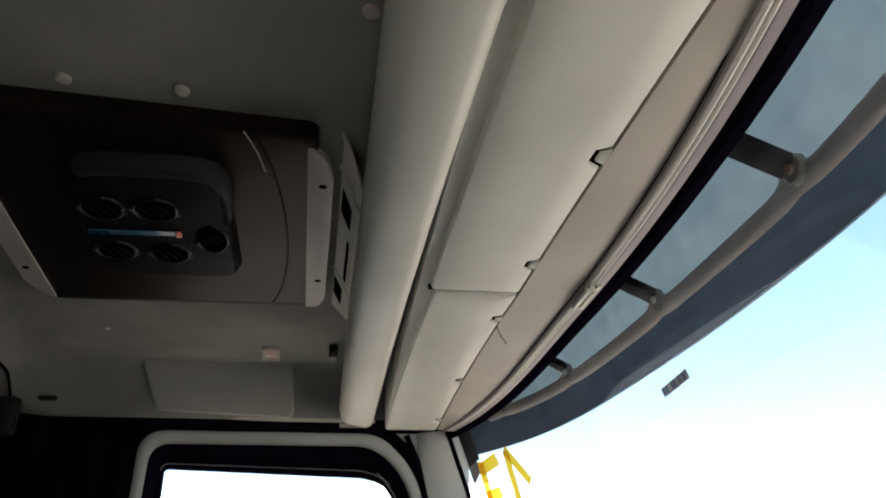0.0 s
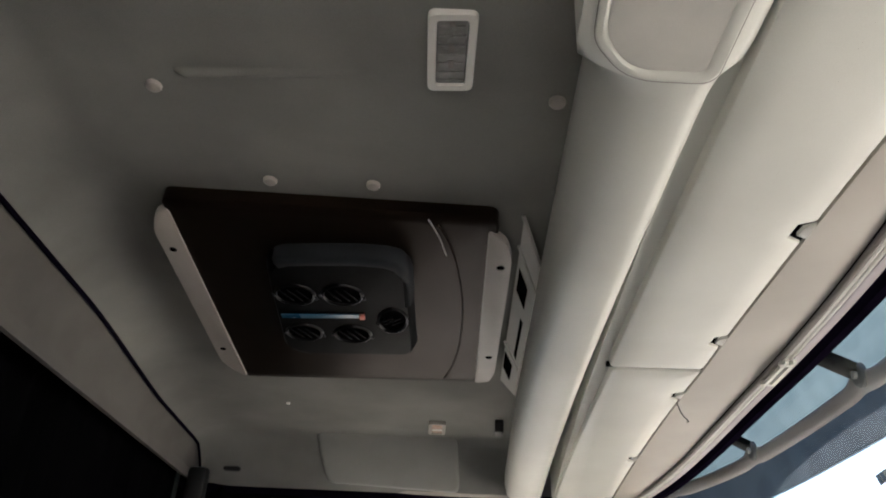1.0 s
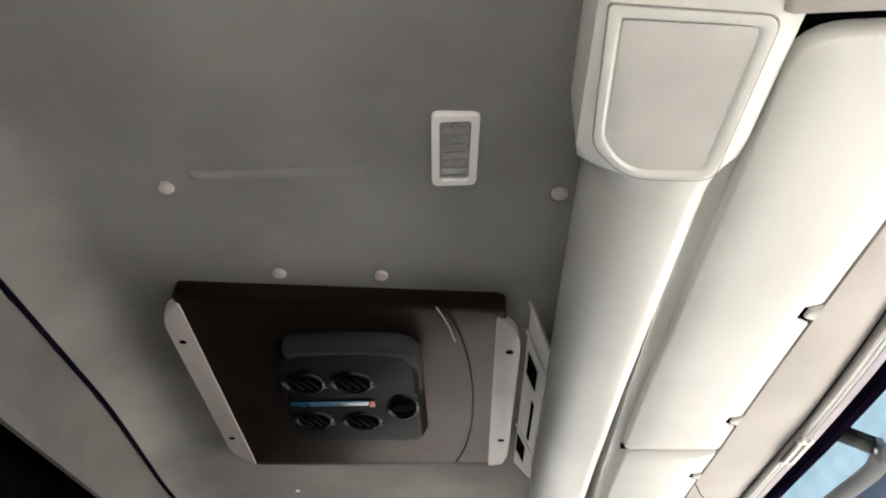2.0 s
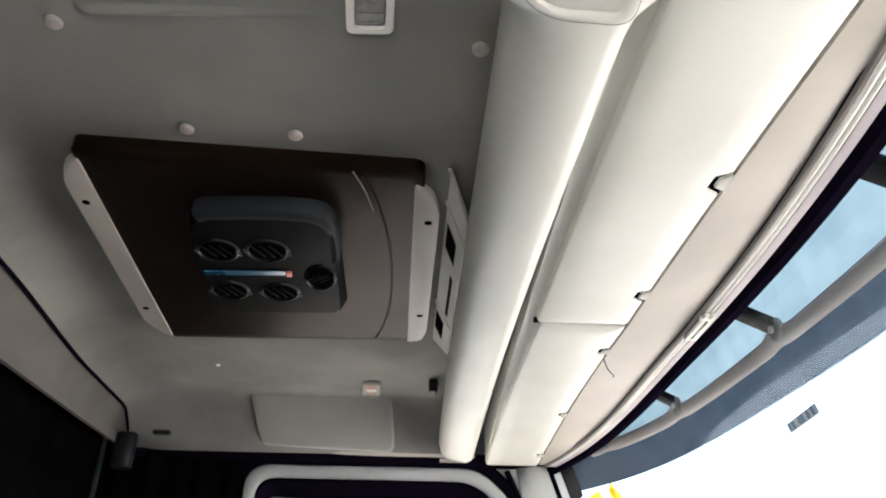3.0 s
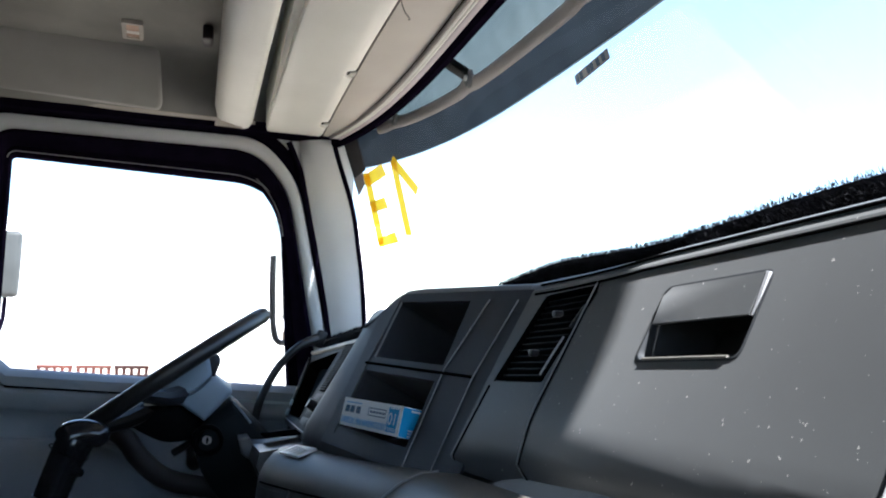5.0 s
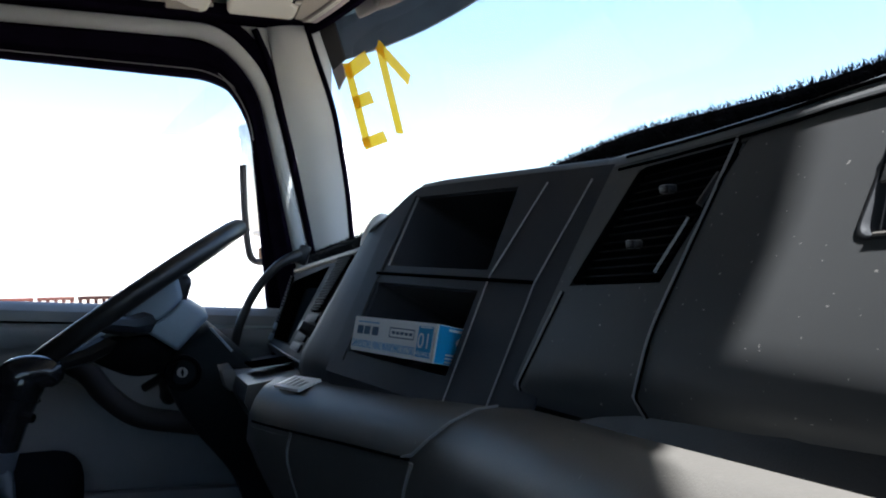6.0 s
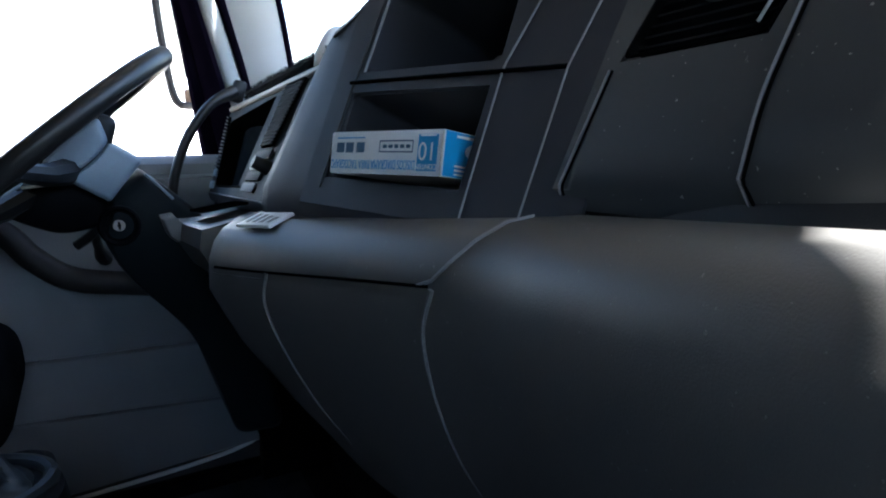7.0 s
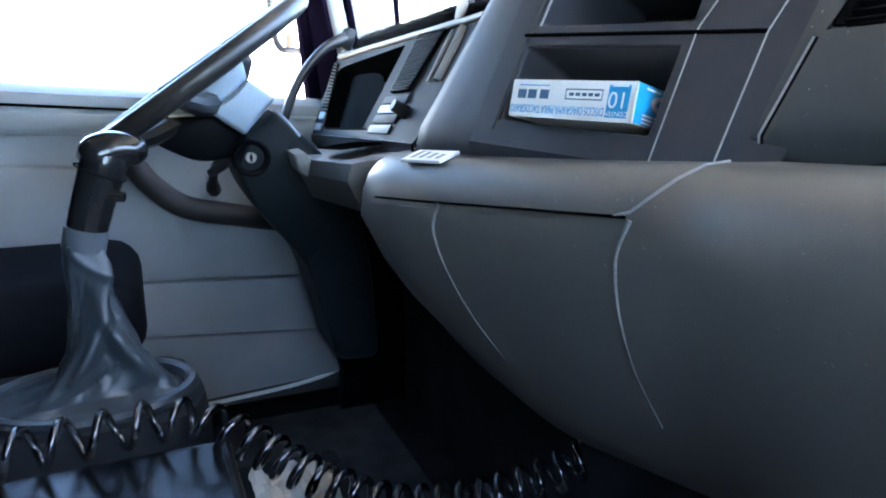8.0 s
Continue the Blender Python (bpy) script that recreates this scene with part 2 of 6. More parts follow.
def tube(pts, r, n=10, caps=True, bm=None):
    """A round bar along points; r: one radius or one for each point."""
    pts = [Vector(p) for p in pts]
    rs = r if isinstance(r, (list, tuple)) else [r] * len(pts)
    rings, side = [], None
    for i, p in enumerate(pts):
        d = (pts[min(i + 1, len(pts) - 1)] - pts[max(i - 1, 0)]).normalized()
        if side is None:
            side = d.orthogonal().normalized()
        side = (side - d * side.dot(d)).normalized()
        up = d.cross(side)
        rings.append([p + (side * math.cos(2 * math.pi * k / n) + up * math.sin(2 * math.pi * k / n)) * rs[i] for k in range(n)])
    return loft(rings, True, caps, bm)


def curve(pts, n=8):
    """A smooth line through points."""
    pts = [Vector(p) for p in pts]
    full = [pts[0] * 2 - pts[1], *pts, pts[-1] * 2 - pts[-2]]
    out = []
    for a, b, c, d in zip(full, full[1:], full[2:], full[3:]):
        for k in range(n):
            t = k / n
            out.append(0.5 * ((2 * b) + (c - a) * t + (2 * a - 5 * b + 4 * c - d) * t * t + (3 * b - a - 3 * c + d) * t ** 3))
    return out + [pts[-1]]


def rounded(pts, radii, n=5):
    """A 2D polygon with rounded corners, n + 1 points a corner."""
    out, m = [], len(pts)
    rr = radii if isinstance(radii, (list, tuple)) else [radii] * m
    for i, p in enumerate(pts):
        p, a, b = Vector(p), Vector(pts[i - 1]), Vector(pts[(i + 1) % m])
        s, e = p + (a - p).normalized() * rr[i], p + (b - p).normalized() * rr[i]
        for k in range(n + 1):
            t = k / n
            out.append((1 - t) ** 2 * s + 2 * t * (1 - t) * p + t * t * e)
    return out


def rrect(w, h, r, n=5, cx=0.0, cy=0.0):
    return rounded([(cx - w / 2, cy - h / 2), (cx + w / 2, cy - h / 2), (cx + w / 2, cy + h / 2), (cx - w / 2, cy + h / 2)], r, n)


def slab(loop, depth, edge=0.0, bm=None):
    """A plate: loop of 3D points, with a depth vector; edge: how far its rim is rounded on the side depth points to."""
    loop, depth = [Vector(p) for p in loop], Vector(depth)
    mid = sum(loop, Vector()) / len(loop)
    d = depth.normalized()
    rings = [loop]
    if edge:
        size = sum((p - mid).length for p in loop) / len(loop)
        k = min(edge / size, 0.3)
        for f, g in ((0.0, 1.0), (0.3, 0.45), (0.65, 0.15), (1.0, 0.0)):
            rings.append([p + depth - d * edge * g - (p - mid) * k * f for p in loop])
    else:
        rings.append([p + depth for p in loop])
    return loft(rings, True, True, bm)


def hoop(outer, inner, depth, bm=None):
    """A flat ring between two loops of one count, with a depth vector."""
    depth = Vector(depth)
    o, i = [Vector(p) for p in outer], [Vector(p) for p in inner]
    bm = loft([o, i, [p + depth for p in i], [p + depth for p in o], o], True, False, bm)
    bmesh.ops.remove_doubles(bm, verts=bm.verts, dist=1e-6)
    return bm


def grid(fn, us, vs, bm=None):
    """A sheet of points fn(u, v)."""
    return loft([[fn(u, v) for v in vs] for u in us], False, False, bm)


def thick(bm, by):
    """Gives a sheet a thickness along its normals."""
    bmesh.ops.recalc_face_normals(bm, faces=bm.faces)
    bmesh.ops.solidify(bm, geom=bm.faces[:], thickness=by)
    return bm


def span(a, b, n):
    return [a + (b - a) * k / (n - 1) for k in range(n)]


def ease(t):
    t = min(max(t, 0.0), 1.0)
    return t * t * (3 - 2 * t)


YC = 1.27  # the cab's middle line


# ================= the ground and what stands outside =================
bm = box((400, 400, 0.2), (0, 0, -1.32))
solo("ground", bm, GROUND, "pale dusty concrete yard around the truck", "ground", "structure")

# ================= the cab's shell =================
FLOOR = 0.08


def bow(y):
    """How far the windshield and its header bend back from the middle."""
    if y < 1.30:
        d = max(y - 1.30, -0.93)
        return 0.105 * d * d + 0.04 * d ** 4
    d = y - YC
    return 0.02 * d * d + 0.2 * d ** 4


YR = 0.20  # the passenger side's inner face, as the lining ends there

DOORWAY = rounded([(-0.47, 0.12), (0.33, 0.12), (0.33, 0.88), (0.235, 1.28), (0.12, 1.367), (-0.462, 1.367)], [0.05, 0.05, 0.1, 0.06, 0.06, 0.07], 6)


def wall_with_opening(y0, y1, hole):
    """A cab side from floor to roof, round an opening given in x and z."""
    c = Vector((-0.09, 0.95))
    outer = []
    for p in hole:
        d = p - c
        k = min((0.94 if d.x < 0 else 0.46) / max(abs(d.x), 1e-6), (0.70 if d.y > 0 else 0.96) / max(abs(d.y), 1e-6))
        outer.append(c + d * k)
    return hoop([(p.x, y0, p.y) for p in outer], [(p.x, y0, p.y) for p in hole], (0, y1 - y0, 0))


solo("wall_left", wall_with_opening(2.176, 2.235, DOORWAY), PAINT, "pale painted steel cab side round the driver door", "wall", "structure")
# Unseen passenger side: black face and opening sized to set the light indoors.
bm = bmesh.new()
for x0, x1, z0, z1 in ((-1.03, 0.40, -0.01, 0.82), (-1.03, 0.40, 1.37, 1.65), (-1.03, -0.36, 0.82, 1.37), (0.22, 0.40, 0.82, 1.37)):
    box((x1 - x0, 0.05, z1 - z0), ((x0 + x1) / 2, 0.11, (z0 + z1) / 2), bm=bm)
solo("wall_right", bm, CARPET, "unseen black cab side, its window opening sized for the light", "wall", "structure")
pane = solo("window_1", box((0.60, 0.004, 0.57), (-0.07, 0.105, 1.095)), TINTED, "unseen grey passenger window glass, tinted to cut the light", "window", "structure")
pane.visible_shadow = False
for y, tag in ((2.262, "left"), (0.055, "right")):
    bm = box((0.56, 0.05, 1.62), (-0.775, y, 0.83))
    box((0.40, 0.05, 0.86), (0.54, y, 0.48), bm=bm)
    solo("wall_" + tag, bm, PAINT, "pale painted outer cab panel", "wall", "structure")
solo("floor", box((1.75, 2.15, 0.06), (-0.17, 1.155, FLOOR - 0.03)), CARPET, "black carpeted cab floor", "floor", "structure")
solo("wall_rear", box((0.05, 2.24, 1.62), (-1.03, 1.155, 0.83)), CURTAIN, "dark rear bulkhead of the cab", "wall", "structure")
solo("roof", box((1.50, 2.24, 0.05), (-0.30, 1.155, 1.63), 0.02), PAINT, "pale painted steel cab roof", "roof", "structure")
solo("wall_front", box((0.05, 2.16, 0.9), (0.68, 1.155, 0.5), 0.01), BLACK, "black bulkhead below the windshield", "wall", "structure")
bm = loft([[(0.30, y, 1.62), (0.445 - bow(y), y, 1.60), (0.452 - bow(y), y, 1.43), (0.43 - bow(y), y, 1.43), (0.30, y, 1.55)] for y in span(0.09, 2.22, 34)], True)
solo("windshield_header", bm, RUBBER, "black painted steel header above the windshield", "wall", "structure")


# ---- headliner: flat roof lining that bends down at the sides and the rear ----
def drift(y):
    return -0.126 * (y - 0.94)


def ceiling_z(x, y):
    s = ease((y - 1.2) / 0.5)
    z = 1.502 - 0.066 * x * (1 - s) - 0.004 * s
    for d in (y - 1.975, YR + 0.125 - y):
        if d > 0:
            z -= 0.118 * ease(d / 0.13) ** 1.3
    return z


def lining(u, y):
    """u from 0 at the console to 1 at the rear lip."""
    dr = drift(y)
    if u <= 0.8:
        x = 0.10 + (-0.50 + dr - 0.10) * (u / 0.8)
        return Vector((x, y, ceiling_z(x, y)))
    t = (u - 0.8) / 0.2
    x0 = -0.50 + dr
    z0 = ceiling_z(x0, y)
    lip = 1.386 + 0.02 * (y - 1)
    return Vector((x0 - 0.125 * math.sin(t * math.pi / 2), y, z0 - (z0 - lip) * (1 - math.cos(t * math.pi / 2))))


us, up = [0.915 * k / 60 for k in range(61)], Vector((0, 0, 0.012))
bm = loft([[lining(u, y) for u in us] + [lining(u, y) + up for u in us[::-1]] for y in span(YR, 2.105, 90)], True)
solo("ceiling", bm, HEADLINER, "grey-brown cloth headliner", "ceiling", "structure", 60)
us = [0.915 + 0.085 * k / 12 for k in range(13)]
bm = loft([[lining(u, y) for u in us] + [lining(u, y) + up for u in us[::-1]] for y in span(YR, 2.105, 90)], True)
solo("trim", bm, REAR_LINER, "darker taupe band along the rear of the headliner", "trim", "structure", 60)
bm = tube([lining(0.915, y) - Vector((-0.004, 0, 0.003)) for y in span(YR + 0.07, 2.08, 46)], 0.0035, 6)
solo("trim", bm, RUBBER, "dark seam across the rear headliner", "trim", "structure")
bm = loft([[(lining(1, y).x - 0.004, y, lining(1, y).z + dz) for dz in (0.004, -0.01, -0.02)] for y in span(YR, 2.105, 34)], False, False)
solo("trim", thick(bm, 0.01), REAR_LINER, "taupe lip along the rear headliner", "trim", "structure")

# side rails under the headliner, above the doors
for y, s in ((2.1, 1), (YR + 0.005, -1)):
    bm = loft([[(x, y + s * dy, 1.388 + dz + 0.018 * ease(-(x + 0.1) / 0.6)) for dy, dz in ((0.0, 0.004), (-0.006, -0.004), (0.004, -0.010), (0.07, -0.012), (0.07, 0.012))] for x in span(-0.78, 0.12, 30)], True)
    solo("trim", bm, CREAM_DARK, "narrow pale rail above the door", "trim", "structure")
    bm = loft([[(x, y + s * dy, z) for dy, z in ((0.0, 1.386), (0.075, 1.386), (0.075, 1.366), (0.012, 1.366))] for x in span(-0.8, 0.33, 20)], True)
    solo("trim", bm, RUBBER, "black rubber seal above the door", "trim", "structure")

# black bunk curtain across the rear and along the far pillar
def fold(s, z, x0, y0, x1, y1, deep):
    d = Vector((x1 - x0, y1 - y0, 0))
    n = Vector((-d.y, d.x, 0)).normalized()
    p = Vector((x0, y0, 0)) + d * s + n * deep * math.sin(s * d.length * 95 + 0.6 * math.sin(z * 5)) * (0.6 + 0.4 * math.sin(s * 23))
    return Vector((p.x, p.y, z))


for ends, tag in (((-0.663, YR + 0.01, -0.80, 2.08), "rear"), ((-0.80, 2.10, -0.455, 2.146), "pillar")):
    bm = grid(lambda s, z, e=ends: fold(s, z, *e, 0.012), span(0, 1, 160 if tag == "rear" else 60), span(0.12, 1.49, 12))
    solo("curtain", bm, CURTAIN, "black cloth bunk curtain hanging in folds", "curtain", smooth=60)


# ---- windshield, its seal and the pillars ----
def screen_x(y, z):
    return 0.445 + 0.35 * (1.40 - z) - bow(y)


bm = grid(lambda y, z: Vector((screen_x(y, z), y, z)), span(0.17, 2.14, 44), span(0.95, 1.43, 14))
shield = thing("windshield", (0.5, YC, 0.95), "wide bowed clear windshield", "windshield", kind="structure")
pane = part("pane", bm, SHIELD, shield)
pane.visible_shadow = False


def trim_x(y):
    return 0.377 - bow(y)


def lid_z(y):
    d = (y - YC) / 0.8
    return 1.399 - (0.045 if d > 0 else 0.022) * d * d


ys = span(YR + 0.01, 2.06, 66)
def lid_front(y):
    return 0.2925 - 0.02 * max(0.0, y - 1.242) / 0.82


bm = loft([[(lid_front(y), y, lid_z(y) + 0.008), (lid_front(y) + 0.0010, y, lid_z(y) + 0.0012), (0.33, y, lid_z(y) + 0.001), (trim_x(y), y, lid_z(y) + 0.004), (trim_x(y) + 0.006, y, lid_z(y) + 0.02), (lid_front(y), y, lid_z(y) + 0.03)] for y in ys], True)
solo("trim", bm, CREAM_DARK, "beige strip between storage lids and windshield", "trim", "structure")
bm = loft([[(trim_x(y) + 0.018, y, lid_z(y) + 0.001), (trim_x(y) + 0.0195, y, lid_z(y) - 0.002), (trim_x(y) + 0.026, y, lid_z(y) - 0.003), (trim_x(y) + 0.033, y, lid_z(y) - 0.001), (trim_x(y) + 0.033, y, lid_z(y) + 0.02), (trim_x(y) + 0.018, y, lid_z(y) + 0.02)] for y in ys], True)
solo("trim", bm, MAUVE, "mauve-grey plastic edge along the windshield header", "trim", "structure")
for off, r, m in ((0.0095, 0.0030, CREAM), (0.0160, 0.0028, CREAM), (0.004, 0.004, GROOVE)):
    bm = tube([(trim_x(y) + off, y, lid_z(y)) for y in ys], r, 8)
    solo("trim", bm, m, "pale piping along the windshield header" if m is CREAM else "dark gap along the windshield header", "trim", "structure")
bm = loft([[(trim_x(y) + 0.030, y, lid_z(y) - 0.002), (trim_x(y) + 0.038, y, lid_z(y) - 0.008), (trim_x(y) + 0.050, y, lid_z(y) - 0.008), (trim_x(y) + 0.058, y, lid_z(y) + 0.004), (trim_x(y) + 0.05, y, lid_z(y) + 0.03), (trim_x(y) + 0.03, y, lid_z(y) + 0.03)] for y in span(0.17, 2.10, 66)], True)
solo("trim", bm, RUBBER, "black rubber seal along the windshield top", "trim", "structure")
bm = bmesh.new()
for off in (0.004, 0.014):
    for ya, yb in ((1.19, 1.262), (1.17, 1.18)):
        slab([(trim_x(ya) + off, ya, lid_z(ya) - 0.006), (trim_x(yb) + off, yb, lid_z(yb) - 0.006), (trim_x(yb) + off + 0.005, yb, lid_z(yb) - 0.006), (trim_x(ya) + off + 0.005, ya, lid_z(ya) - 0.006)], (0, 0, -0.005), 0.0012, bm)
box((0.020, 0.008, 0.007), (trim_x(1.25) + 0.011, 1.262, lid_z(1.25) - 0.007), 0.002, bm=bm)
box((0.020, 0.008, 0.007), (trim_x(1.18) + 0.011, 1.185, lid_z(1.18) - 0.007), 0.002, bm=bm)
solo("header_clip", bm, CREAM, "small cream plastic clip on the windshield header", "clip")

for s, nm in ((1, "left"), (-1, "right")):
    yy = lambda d: d if s > 0 else 2 * YC - 0.23 - d
    rings = []
    for z, xa, xb in ((1.44, 0.222, 0.290), (1.38, 0.228, 0.303), (1.30, 0.240, 0.329), (1.2, 0.262, 0.362), (1.1, 0.285, 0.381), (1.0, 0.305, 0.396), (0.9, 0.325, 0.406), (0.78, 0.34, 0.418)):
        w = xb - xa
        rings.append([(xa, yy(2.21), z), (xa + 0.002, yy(2.165), z), (xa + 0.03 * w / 0.09, yy(2.147), z), (xa + 0.6 * w, yy(2.135), z), (xb - 0.004, yy(2.130), z), (xb, yy(2.14), z), (xb, yy(2.21), z)])
    solo("pillar_" + nm, loft(rings, True), PILLAR, "pale grey plastic windshield pillar trim", "pillar", "structure", 50)
    bm = tube(curve([(x, yy(2.132), z) for x, z in ((0.303, 1.38), (0.329, 1.30), (0.362, 1.20), (0.381, 1.10), (0.394, 1.01), (0.404, 0.90))], 5), 0.0065, 8)
    solo("trim", bm, RUBBER, "black rubber seal down the windshield edge", "trim", "structure")
    bm = tube([(x, yy(2.168), z) for x, z in ((0.205, 1.36), (0.228, 1.31), (0.247, 1.24), (0.285, 1.08), (0.312, 0.95), (0.33, 0.85), (0.338, 0.7), (0.34, 0.3))], 0.0075, 8)
    solo("trim", bm, RUBBER, "black rubber seal beside the door opening", "trim", "structure")
# small dark band tab at the top corner of the glass
bm = slab([(screen_x(y, z) - 0.003, y, z) for y, z in ((2.125, 1.37), (2.075, 1.365), (2.08, 1.29), (2.125, 1.275))], (-0.002, 0, 0))
solo("window_tint_tab", bm, BLACK, "dark tinted tab in the windshield corner", "sticker")
bm = slab([(screen_x(y, z) - 0.003, y, z) for y, z in ((2.127, 1.275), (2.093, 1.285), (2.096, 1.258), (2.127, 1.235))], (-0.002, 0, 0))
solo("window_tint_tab", bm, VISOR_GREY, "grey film tab in the windshield corner", "sticker")


# ================= overhead console =================
def beam_shift(y):
    return -0.025 * (y - 0.8)


console = thing("overhead_console", (0.1, YC, 1.40), "cream plastic overhead console beam with speaker panel", "console")
prof = [(0.072, 1.51), (0.061, 1.475), (0.061, 1.44), (0.068, 1.415), (0.086, 1.402), (0.110, 1.396), (0.128, 1.395), (0.138, 1.398), (0.143, 1.405), (0.146, 1.425), (0.147, 1.45), (0.147, 1.51)]


def beam_ring(y):
    """Cross-section of the beam; it swells into the speaker pod at the near end and rounds off at the far one."""
    pod = ease((0.650 - y) / 0.040)
    tip = ease((y - 2.02) / 0.09)
    dz = lid_z(y) - 1.399
    ring = []
    for n, (x, z) in enumerate(prof):
        z -= pod * (0.0, 0.022, 0.038, 0.018, 0.006, 0.001, 0.0, 0.001, 0.004, 0.006, 0.0, 0.0)[n]
        k = (x - 0.061) / 0.086
        xx = x + beam_shift(y) + pod * (-0.020 * (1 - k) + 0.014 * k)
        ring.append((xx, y, z + dz * (1 if z < 1.5 else 0) + 0.02 * tip * (z < 1.45)))
    return ring


part("body", loft([beam_ring(y) for y in span(YR + 0.02, 2.105, 100)], True), CREAM, console, smooth=50)
bm = loft([[(0.140, y, 1.45), (0.144, y, lid_z(y) + 0.011), (0.156, y, lid_z(y) + 0.013), (0.168, y, lid_z(y) + 0.012), (0.172, y, 1.45)] for y in span(YR + 0.02, 2.07, 46)], True)
part("groove", bm, CREAM, console, "shaded gutter beside the lids")


def under(x, y, drop=0.0):
    """A point on the speaker pod's lower face."""
    k = (x - 0.04) / 0.12
    z = 1.3935 + 0.02 * max(0, 0.25 - k) + 0.0015 * k
    return Vector((x, y, z + lid_z(y) - 1.399 - drop))


spk = rounded([(0.054, 0.480), (0.147, 0.492), (0.143, 0.634), (0.084, 0.629), (0.056, 0.594)], [0.004, 0.012, 0.014, 0.02, 0.012], 5)
spk_in = rounded([(0.062, 0.489), (0.139, 0.499), (0.134, 0.624), (0.083, 0.620), (0.063, 0.588)], [0.004, 0.006, 0.006, 0.018, 0.012], 5)
spk_mid = [a * 0.4 + b * 0.6 for a, b in zip(spk, spk_in)]
surround = part("speaker_frame", loft([[under(p.x, p.y, -0.01) for p in spk], [under(p.x, p.y, 0.0018) for p in spk], [under(p.x, p.y, 0.0024) for p in spk_mid], [under(p.x, p.y, 0.0008) for p in spk_in]], True, False), CREAM, console)
mid = sum(spk_in, Vector((0, 0))) / len(spk_in)
rings = [[under((p.x - mid.x) * f + mid.x, (p.y - mid.y) * f + mid.y, 0.0015) for p in spk_in] for f in (1, 0.75, 0.5, 0.25, 0.0008)]
part("speaker_mesh", loft(rings, True, False), GRILLE, surround, "pale perforated speaker mesh")
bm = loft([[under(p.x + (p.x - mid.x) * g, p.y + (p.y - mid.y) * g, h) for p in spk] for g, h in ((0.012, 0.0025), (0.030, 0.0022))], True, False)
part("speaker_gap", bm, GROOVE, surround)
# end grille at the far end
bm = slab([(x + beam_shift(2.05), 2.05, z) for x, z in ((0.066, 1.387), (0.125, 1.372), (0.130, 1.372), (0.068, 1.384))], (0, 0.045, 0))
gr = part("end_grille", bm, GRILLE, console, "ribbed grille at the end of the beam")
bm = bmesh.new()
for k in range(9):
    box((0.060, 0.0016, 0.0016), (0.052 + 0.01, 2.052 + 0.005 * k, 1.3645), bm=bm)
part("rib", bm, CREAM_DARK, gr)

# ---- storage lids ----
NOTCHES = (0.852, 1.132, 1.352, 1.70, 1.985)


def lid(name, y0, y1, notches, label):
    """A slightly crowned lid with rounded corners and thumb notches along its front edge."""
    xa, xb = 0.163, 0.290
    edge = []
    for p in rounded([(xa + 0.003, y0), (xb, y0), (xb - (0.02 if y1 > 1.5 else 0), y1), (xa - (0.02 if y1 > 1.5 else 0.004), y1)], [0.03 if y0 < 1 else 0.008, 0.008, 0.018 if y1 > 1.5 else 0.01, 0.012], 6):
        edge.append(p)
    # cut the notches as steps in the front edge
    loop = []
    for a, b in zip(edge, edge[1:] + edge[:1]):
        loop.append(a)
        if abs(a.x - xb) < 0.012 and abs(b.x - xb) < 0.026 and b.y - a.y > 0.2:
            for n in notches:
                xf = a.x + (b.x - a.x) * (n - a.y) / (b.y - a.y)
                start = loop[-1].copy()
                loop += [start.lerp(Vector((xf, n - 0.024)), j / 6) for j in range(1, 6)]
                loop += [Vector((xf, n - 0.024)), Vector((xf - 0.014, n - 0.017)), Vector((xf - 0.015, n + 0.010)), Vector((xf, n + 0.020))]
            start = loop[-1].copy()
            loop += [start.lerp(b, j / 6) for j in range(1, 6)]
            continue
        k = int((b - a).length / 0.05)
        for j in range(1, k):
            loop.append(a + (b - a) * j / k)
    c = Vector((0.226, (y0 + y1) / 2))

    def at(p, f, dz):
        q = Vector((p.x + (c.x - p.x) * min(1, f / 0.06), min(max(p.y, y0 + f), y1 - f)))
        return Vector((q.x, q.y, lid_z(q.y) + dz))

    rings = [[at(p, 0, 0.014) for p in loop], [at(p, 0, 0.003) for p in loop], [at(p, 0.0012, 0.0) for p in loop], [at(p, 0.004, -0.0015) for p in loop], [at(p, 0.03, -0.003) for p in loop]]
    rings.append([Vector((c.x, p.y if y0 + 0.06 < p.y < y1 - 0.06 else (y0 + 0.06 if p.y < c.y else y1 - 0.06), 0)) for p in loop])
    rings[-1] = [Vector((p.x, p.y, lid_z(p.y) - 0.003)) for p in rings[-1]]
    root = part(name, loft(rings, True, False), CREAM, console, label, 40)
    for n in notches:
        xf = 0.288 - (0.02 * (n - y0) / (y1 - y0) if y1 > 1.5 else 0)
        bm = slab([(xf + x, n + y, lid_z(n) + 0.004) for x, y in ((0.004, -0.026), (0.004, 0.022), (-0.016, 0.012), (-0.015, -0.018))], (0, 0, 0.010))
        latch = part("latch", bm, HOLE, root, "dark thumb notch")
        bm = slab([(xf + x, n + y, lid_z(n) + 0.002) for x, y in ((-0.0065, -0.0105), (0.0035, -0.017), (0.0035, 0.010), (-0.0075, 0.0035))], (0, 0, -0.0035), 0.001)
        part("tongue", bm, CREAM, root, "pale latch tongue")
    return root


